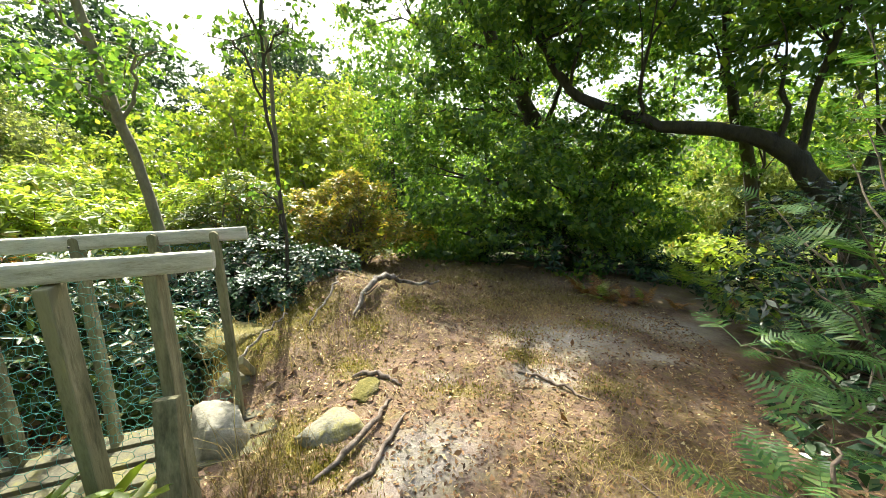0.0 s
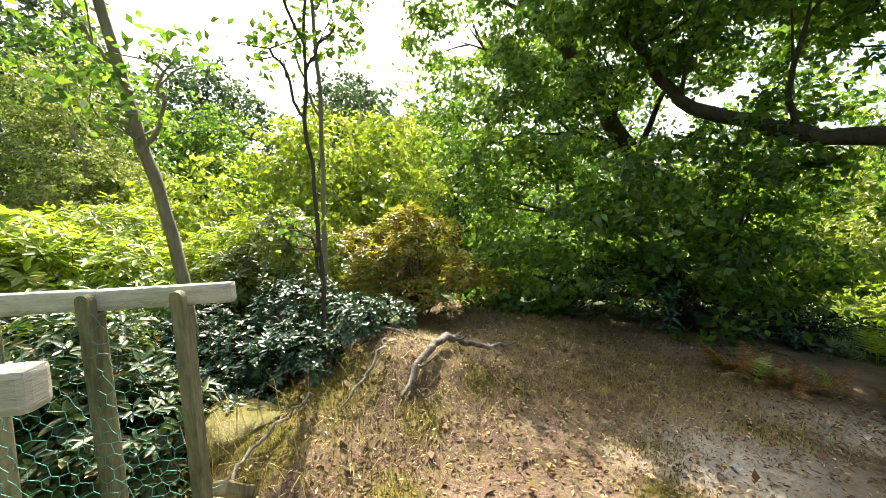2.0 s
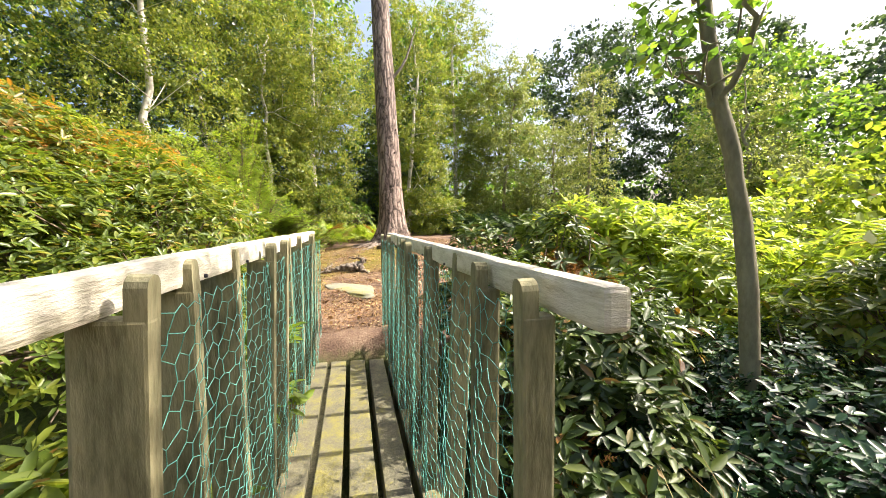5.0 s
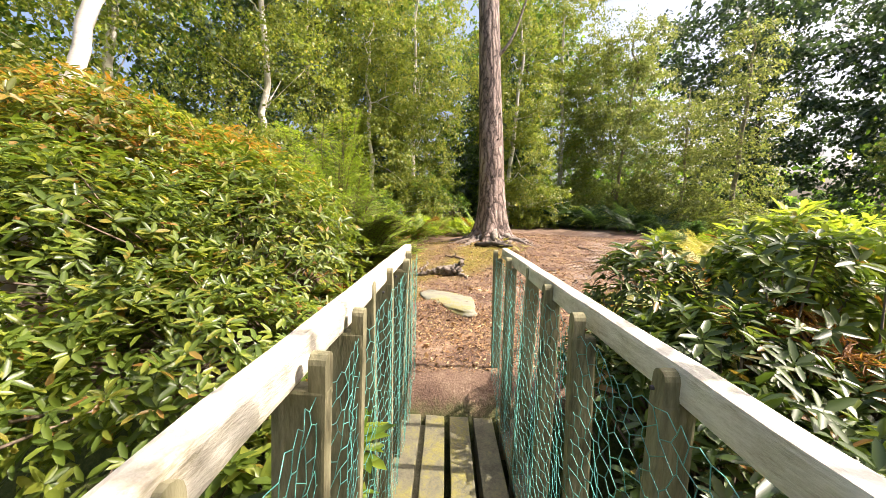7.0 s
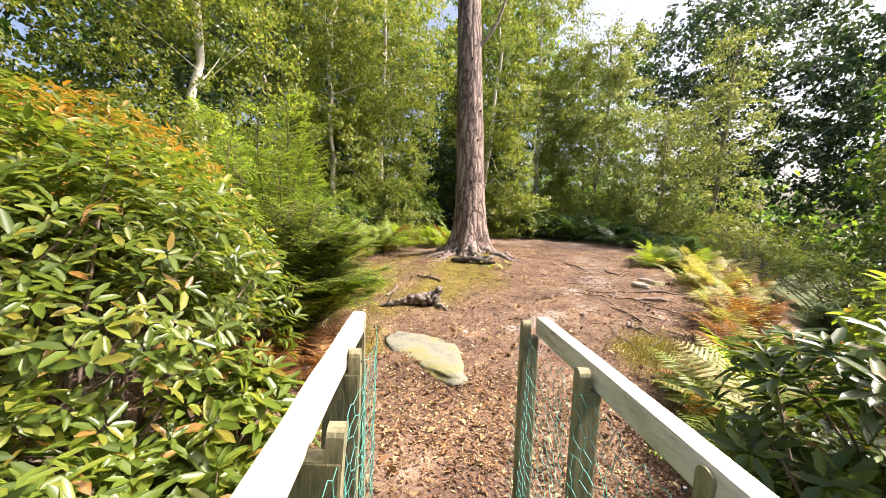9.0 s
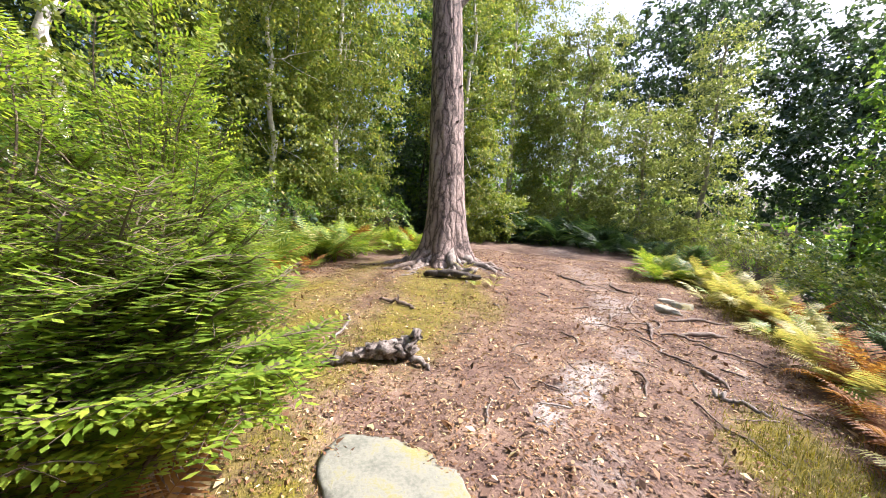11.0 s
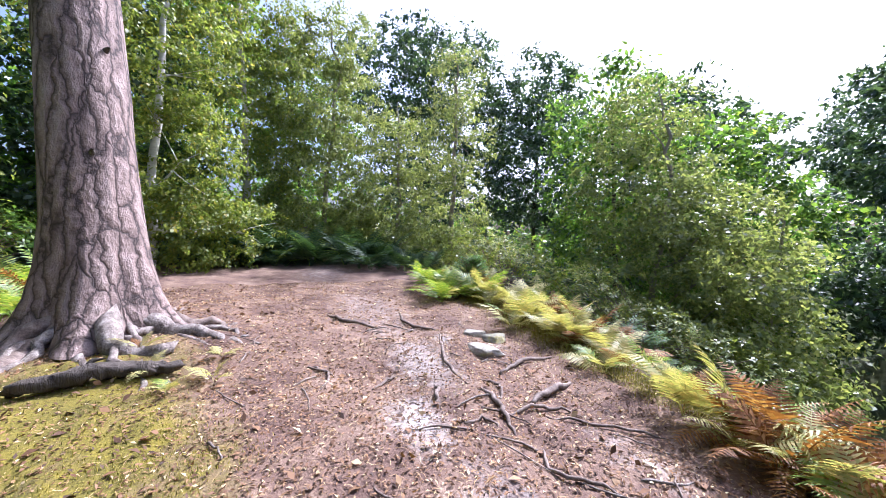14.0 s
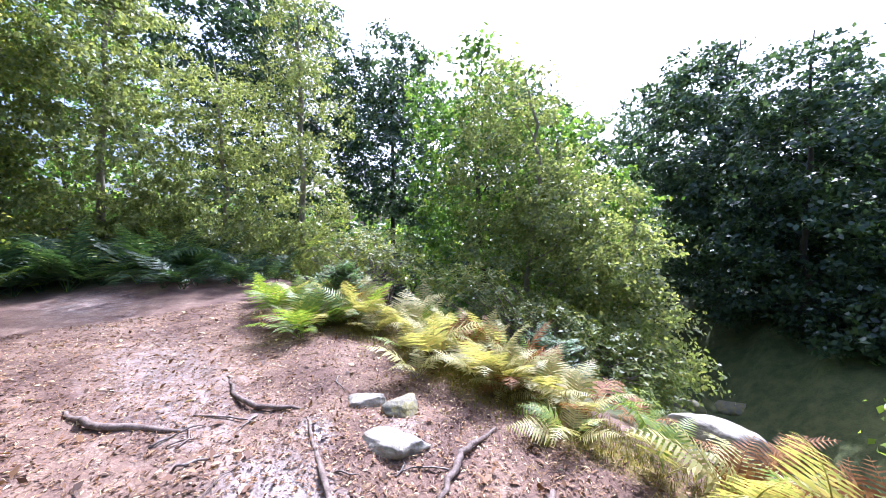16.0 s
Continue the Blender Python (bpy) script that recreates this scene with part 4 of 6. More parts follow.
ROOTS = [([(-9.3, 3.06, 0.0), (-9.42, 3.3, 0.035), (-9.47, 3.5, 0.03), (-9.5, 3.8, 0.0)], 0.022), ([(-8.77, 3.0, 0.0), (-8.88, 3.33, 0.05), (-8.95, 3.55, 0.0)], 0.03), ([(-9.1, 2.75, -0.01), (-8.9, 2.75, 0.02), (-8.69, 2.71, 0.03), (-8.45, 2.64, 0.0)], 0.022),
         ([(-8.64, 2.72, 0.0), (-8.68, 2.95, 0.03), (-8.59, 3.25, 0.0)], 0.016), ([(-8.61, 3.0, 0.0), (-8.29, 3.29, 0.02), (-8.0, 3.67, 0.0)], 0.011), ([(-10.48, 2.94, 0.0), (-9.7, 2.69, 0.02), (-9.18, 2.66, 0.0)], 0.018), ([(-9.23, 2.39, 0.0), (-9.1, 2.36, 0.025), (-8.97, 2.3, 0.0)], 0.018),
         ([(-9.25, 2.82, 0), (-9.06, 2.9, 0.03), (-8.88, 2.8, 0)], 0.013), ([(-9.38, 1.91, 0), (-9.5, 2.05, 0.02), (-9.61, 2.2, 0)], 0.014), ([(-8.65, 2.38, 0), (-8.64, 2.52, 0.02), (-8.5, 2.6, 0)], 0.012), ([(-7.79, 2.87, 0.0), (-7.6, 2.9, 0.03), (-7.45, 2.97, 0.0)], 0.018), ([(-8.3, 2.75, 0.0), (-8.1, 2.65, 0.02), (-7.9, 2.8, 0.02), (-7.75, 2.9, 0)], 0.012),
         ([(-7.5, 2.2, 0.0), (-7.25, 2.28, 0.03), (-6.95, 2.2, 0.0)], 0.012), ([(-8.3, 1.7, 0), (-8.0, 1.85, 0.02), (-7.7, 1.75, 0)], 0.01), ([(-10.9, 2.3, 0), (-11.3, 1.9, 0.03), (-11.8, 1.75, 0)], 0.025), ([(-10.6, 3.0, 0), (-11.0, 2.7, 0.03), (-11.6, 2.75, 0)], 0.02),
         ([(-0.78, 2.95, 0), (-0.62, 3.25, 0.03), (-0.55, 3.6, 0)], 0.018), ([(-0.62, 2.9, 0), (-0.5, 3.1, 0.02), (-0.42, 3.5, 0)], 0.014), ([(0.3, 4.0, 0), (0.55, 3.9, 0.02), (0.75, 3.7, 0)], 0.012), ([(-0.85, 3.75, 0.01), (-0.7, 3.8, 0.03), (-0.5, 3.72, 0)], 0.02),
         ([(-1.6, 4.8, 0.0), (-1.45, 5.1, 0.06), (-1.2, 5.2, 0.02)], 0.025), ([(-1.7, 4.75, 0.02), (-1.5, 4.95, 0.1), (-1.05, 5.05, 0.02)], 0.018), ([(0.9, 3.0, 0.02), (1.15, 2.8, 0.1), (1.35, 2.9, 0.02)], 0.008), ([(0.7, 3.1, 0.02), (0.95, 2.75, 0.06), (1.0, 2.5, 0.02)], 0.007),
         ([(-7.0, 1.2, 0), (-6.8, 1.35, 0.015), (-6.65, 1.3, 0)], 0.008), ([(-9.9, 1.4, 0), (-9.7, 1.6, 0.02), (-9.4, 1.5, 0)], 0.012)]
for k, (c, r) in enumerate(ROOTS):
    log("tree_root", "exposed dry root crossing the trodden path", c, (r * 0.5, r, r * 0.9, r * 0.4), M_ROOT, 60 + k, 7, 14, 0.008, 0.12, "root")

rng = np.random.RandomState(515)
for k in range(46):
    x, y, a, ln = rng.uniform(-11.0, -6.2), rng.uniform(0.7, 3.5), rng.uniform(0, 6.28), rng.uniform(0.07, 0.24)
    dx, dy = math.cos(a) * ln, math.sin(a) * ln
    r = rng.uniform(0.004, 0.009)
    tagged(log("dead_stick", "short dry stick strewn on the trodden path", [(x - dx, y - dy, 0.004), (x + rng.normal(0, 0.02), y + rng.normal(0, 0.02), 0.016), (x + dx, y + dy, 0.004)], (r, r * 0.9, r * 0.5), M_DEADWOOD if k % 3 else M_ROOT, 600 + k, 5, 7, 0.005, 0.1),
           "short dry stick strewn on the trodden path", "branch", "sticks on the path")

# ---- the pine ----
PB = np.array([-10.95, -0.35, land(-10.95, -0.35) - 0.05])
pine = thing("pine_tree", "tall leaning pine with plated bark and spreading roots", "tree", tuple(PB))
hts = np.concatenate([[0, 0.1, 0.22, 0.4, 0.7], np.linspace(1.1, 15, 34)])
axis = np.stack([-0.075 * hts, -0.088 * hts, hts], 1)
rad = 0.345 + 0.24 * np.exp(-hts / 0.35) + 0.05 * np.exp(-hts / 1.6) - 0.011 * hts
sides = 64
ang = np.linspace(0, 2 * np.pi, sides, endpoint=False)
V = []
for h, c, r in zip(hts, axis, rad):
    fl = 1 + 0.22 * math.exp(-h / 0.4) * np.sin(ang * 5 + 0.8)
    pl = np.array([1 + 0.05 * noise.noise((math.cos(a) * 3.4, math.sin(a) * 3.4, h * 1.6)) + 0.045 * noise.noise((math.cos(a) * 9, math.sin(a) * 9, h * 2.6)) for a in ang])
    V.append(c + np.stack([np.cos(ang) * r * fl * pl, np.sin(ang) * r * fl * pl, np.zeros(sides)], 1))
i = np.arange(len(hts) - 1)[:, None] * sides
j = np.arange(sides)[None]
place_part("trunk", mesh_of("trunk", np.concatenate(V), np.stack([i + j, i + (j + 1) % sides, i + sides + (j + 1) % sides, i + sides + j], -1).reshape(-1, 4), M_PINE, True), pine)
rng = np.random.RandomState(5)
for k, (dx, dy, ln, r0) in enumerate([(1, 0.75, 1.3, 0.13), (1, 0.15, 1.1, 0.12), (0.9, -0.5, 1.2, 0.11), (0.4, 0.95, 1.3, 0.14), (-0.2, 1, 1.1, 0.11), (0.3, -1, 1.7, 0.13), (-0.7, -0.7, 1.2, 0.12), (-1, 0.4, 1.1, 0.12), (0.8, -0.9, 1.6, 0.09), (0.7, 0.45, 1.0, 0.08), (0.95, 0.3, 1.25, 0.07), (0.6, 0.8, 1.15, 0.07), (1, -0.15, 1.3, 0.08), (0.75, -0.35, 1.5, 0.06), (0.25, 0.95, 1.4, 0.06), (0.9, 0.55, 1.55, 0.05)]):
    d = np.array([dx, dy]) / math.hypot(dx, dy)
    c = []
    for u in (0.12, 0.42, 0.7, 0.88, 1.0):
        q = PB[:2] + d * u * ln + rng.normal(0, 0.1, 2) * (u > 0.3)
        c.append((q[0], q[1], land(q[0], q[1]) + (0.3, 0.07, 0.03, 0.012, -0.02)[int(u * 4.9)]))
    pts = curve_points(c, 18, 0.018, k) - PB
    v, f = tube(pts, np.linspace(r0 * (0.7 if k > 8 else 0.85), 0.012, 18), 10, 0.2, k)
    place_part("root", mesh_of("root", v, f, M_DEADWOOD if k in (0, 1, 3) or k > 8 else M_ROOT, True), pine)
v, f = tube(curve_points([(-0.35, -0.3, 4.9), (-0.5, 0.15, 5.5), (-0.7, 0.45, 6.6)], 8), np.linspace(0.055, 0.02, 8), 7, 0.1)
place_part("dead_branch", mesh_of("dead_branch", v, f, M_DEADWOOD, True), pine, "bare grey broken branch")
crown_blobs = [(-1.1, -1.4, 13.5, 2.2, 2.2, 1.2), (0.3, -2.2, 14.6, 1.8, 1.8, 1.1), (-2.2, -1.0, 15.2, 1.8, 1.8, 1.1), (-1.0, -1.7, 16.2, 1.9, 1.9, 1.2)]
P, N = crown_points(crown_blobs, 9000, rng, 0.5)
place_part("crown", mesh_of("crown", *leaves(P, N, 0.22, 0.16, rng, 1.0), M_DARK_HAZE), pine)
for b in crown_blobs:
    v, f = tube(curve_points([axis[-6], (axis[-6] + np.array(b[:3])) / 2, b[:3]], 7), np.linspace(0.08, 0.02, 7), 6)
    place_part("limb", mesh_of("limb", v, f, M_PINE, True), pine)
for k in range(5):
    h = (1.7, 2.7, 3.4, 3.9, 4.6)[k]
    a = (0.4, 0.9, 1.2, 0.1, 0.5)[k]
    q = np.interp(h, hts, rad)
    p0 = np.array([-0.075 * h + math.cos(a) * q * 0.95, -0.088 * h + math.sin(a) * q * 0.95, h])
    v, f = tube(np.array([p0, p0 + (0.03 * math.cos(a), 0.03 * math.sin(a), 0.01), p0 + (0.06 * math.cos(a), 0.06 * math.sin(a), 0.025)]), (0.03, 0.022, 0.012), 7, 0.1)
    place_part("stub", mesh_of("stub", v, f, M_BARK, True), pine)


# ---- trees ----
def g(x, y, dz=-0.1):
    return (x, y, gz(x, y) + dz)


tree("sapling", "slim grey-barked sapling leaning over the gully", [g(-2.76, 4.62), (-2.75, 4.4, 0.8), (-2.77, 4.27, 1.5), (-2.82, 4.12, 2.4), (-2.87, 4.0, 3.6), (-2.9, 3.95, 4.6)], (0.045, 0.04, 0.036, 0.03, 0.02, 0.01),
     [(-2.85, 4.1, 1.75, 0.3, 0.3, 0.2), (-2.55, 4.25, 2.0, 0.28, 0.28, 0.18), (-3.1, 4.05, 2.5, 0.35, 0.3, 0.25), (-2.6, 4.2, 3.0, 0.4, 0.3, 0.25), (-2.9, 3.9, 3.8, 0.5, 0.5, 0.4), (-2.4, 4.5, 3.4, 0.35, 0.35, 0.25)], 1500, 0.07, M_OAK, M_SMOOTH, 11, 0.55, 0.16, twigs=5, wob=0.008)
tree("sapling", "thin forked sapling with sparse oak leaves", [g(-1.75, 4.66), (-1.76, 4.66, 1.0), (-1.78, 4.66, 1.8), (-1.76, 4.67, 2.6), (-1.78, 4.7, 3.6)], (0.018, 0.015, 0.013, 0.01, 0.005),
     [(-1.95, 4.55, 2.15, 0.22, 0.2, 0.18), (-1.55, 4.7, 2.3, 0.25, 0.25, 0.2), (-2.1, 4.5, 2.8, 0.3, 0.3, 0.25), (-1.6, 4.8, 3.1, 0.4, 0.35, 0.3), (-1.8, 4.7, 3.7, 0.5, 0.5, 0.35), (-1.85, 4.6, 0.95, 0.16, 0.16, 0.14)], 1300, 0.065, M_OAK, M_BARK, 12, 0.55, 0.14, twigs=5, wob=0.01)
tree("sapling", "straight pale sapling trunk with few leaves", [g(-2.12, 5.28), (-2.1, 5.25, 0.9), (-2.05, 5.22, 2.0), (-2.06, 5.2, 3.0), (-2.05, 5.2, 4.2)], (0.026, 0.021, 0.019, 0.015, 0.008),
     [(-2.2, 5.1, 2.4, 0.2, 0.2, 0.2), (-2.0, 5.3, 3.0, 0.35, 0.35, 0.3), (-2.3, 5.2, 3.6, 0.5, 0.5, 0.35), (-1.8, 5.1, 4.1, 0.5, 0.5, 0.4)], 1000, 0.065, M_OAK, M_SMOOTH, 13, 0.55, 0.15, twigs=4, wob=0.008)
# oak with the dark trunk behind the mound
tree("oak_tree", "broad shady oak with a dark leaning trunk", [g(2.35, 8.9, -0.2), (2.3, 8.85, 0.3), (1.95, 8.9, 1.0), (1.2, 9.0, 2.0), (0.4, 9.1, 3.4), (-0.6, 9.1, 4.8), (-1.2, 9.0, 6.2)], (0.24, 0.19, 0.17, 0.15, 0.13, 0.1, 0.06),
     [(0.2, 7.6, 1.0, 1.3, 1.1, 1.1), (-0.5, 8.0, 2.2, 1.2, 1.2, 0.9), (1.4, 7.5, 0.9, 1.0, 0.9, 0.9), (2.2, 7.8, 1.7, 1.1, 1.0, 0.6), (0.6, 8.2, 3.3, 1.5, 1.3, 0.9), (1.2, 7.4, 0.0, 1.3, 0.9, 0.6), (3.0, 8.2, 0.6, 0.9, 0.9, 0.7),
      # the four small masses above z 6 are added, unseen, to dapple the mound
      (-0.3, 7.2, 0.2, 0.8, 0.7, 0.6), (0.0, 9.2, 4.6, 1.6, 1.5, 0.9), (2.2, 8.9, 3.6, 1.4, 1.2, 0.8), (-1.6, 8.8, 4.0, 0.9, 0.8, 0.5), (1.9, 9.4, 5.4, 1.2, 1.0, 0.6), (-2.2, 7.6, 6.1, 0.6, 0.5, 0.3), (-1.2, 8.0, 6.3, 0.7, 0.45, 0.3), (-1.5, 7.0, 6.1, 0.6, 0.4, 0.3), (-0.6, 7.5, 6.4, 0.5, 0.4, 0.3), (2.4, 7.9, 1.0, 0.7, 0.6, 0.6)], 54000, 0.1, M_OAK, M_BARK, 21, 0.55, 0.3, twigs=4, wob=0.03)
oak2 = tree("oak_tree", "old oak with a long dark sweeping limb", [g(5.0, 6.4, -0.3), (4.7, 6.35, 0.2), (4.0, 6.4, 1.05), (3.5, 6.6, 1.55), (2.65, 7.0, 1.7), (1.9, 7.25, 2.0), (1.4, 7.42, 2.3), (1.0, 7.5, 2.9), (0.7, 7.54, 3.4), (0.3, 7.6, 4.2)], (0.2, 0.16, 0.13, 0.105, 0.085, 0.08, 0.07, 0.06, 0.045, 0.025),
     [(1.4, 7.0, 3.3, 1.0, 0.9, 0.6), (2.6, 6.6, 3.4, 1.0, 0.9, 0.6), (3.4, 6.3, 2.5, 0.8, 0.7, 0.4), (0.4, 7.2, 4.0, 1.2, 1.0, 0.7), (3.9, 5.9, 3.5, 1.1, 1.0, 0.7), (4.8, 6.0, 2.6, 1.0, 0.9, 0.6), (2.2, 7.6, 4.4, 1.3, 1.1, 0.7), (5.2, 5.4, 4.2, 1.3, 1.2, 0.8)],
     20000, 0.11, M_OAK, M_BARK, 22, 0.55, 0.26, twigs=4, wob=0.02)
tree("oak_tree", "oak with upright dark branches against the sky", [g(5.6, 9.0, -0.3), (4.9, 8.5, 1.0), (4.1, 8.0, 2.0), (3.7, 7.8, 3.2), (3.5, 7.7, 5.0)], (0.12, 0.1, 0.08, 0.06, 0.03),
     [(3.4, 7.9, 3.4, 1.0, 0.9, 0.6), (4.5, 7.6, 3.8, 1.1, 1.0, 0.6), (3.6, 7.8, 5.0, 1.4, 1.3, 0.7), (5.0, 8.5, 1.8, 1.1, 1.0, 0.7)], 11000, 0.11, M_OAK, M_BARK, 23, 0.55, 0.26, twigs=4)
tree("conifer_tree", "pale drooping conifer in the sunlit hollow", [g(7.2, 12.0), (7.2, 12.0, 2.0), (7.3, 12.1, 4.2)], (0.14, 0.1, 0.02),
     [(7.2, 11.9, -0.6, 1.6, 1.5, 0.7), (7.2, 11.9, 0.3, 1.4, 1.4, 0.7), (7.2, 12.0, 1.3, 1.1, 1.1, 0.7), (7.2, 12.0, 2.2, 0.8, 0.8, 0.7), (7.3, 12.1, 3.2, 0.5, 0.5, 0.7)], 15000, 0.16, M_CONIFER, M_BARK, 24, 0.25, 0.3, droop=1.5)
tree("conifer_tree", "slender pale conifer behind the hollow", [g(10.5, 13.0), (10.5, 13, 3), (10.5, 13, 6)], (0.16, 0.1, 0.02),
     [(10.5, 13, 0.3, 1.8, 1.8, 0.9), (10.5, 13, 1.8, 1.5, 1.5, 0.9), (10.5, 13, 3.2, 1.1, 1.1, 0.9), (10.5, 13, 4.8, 0.7, 0.7, 0.9)], 9000, 0.2, M_CONIFER, M_BARK, 25, 0.25, 0.35, droop=1.5)

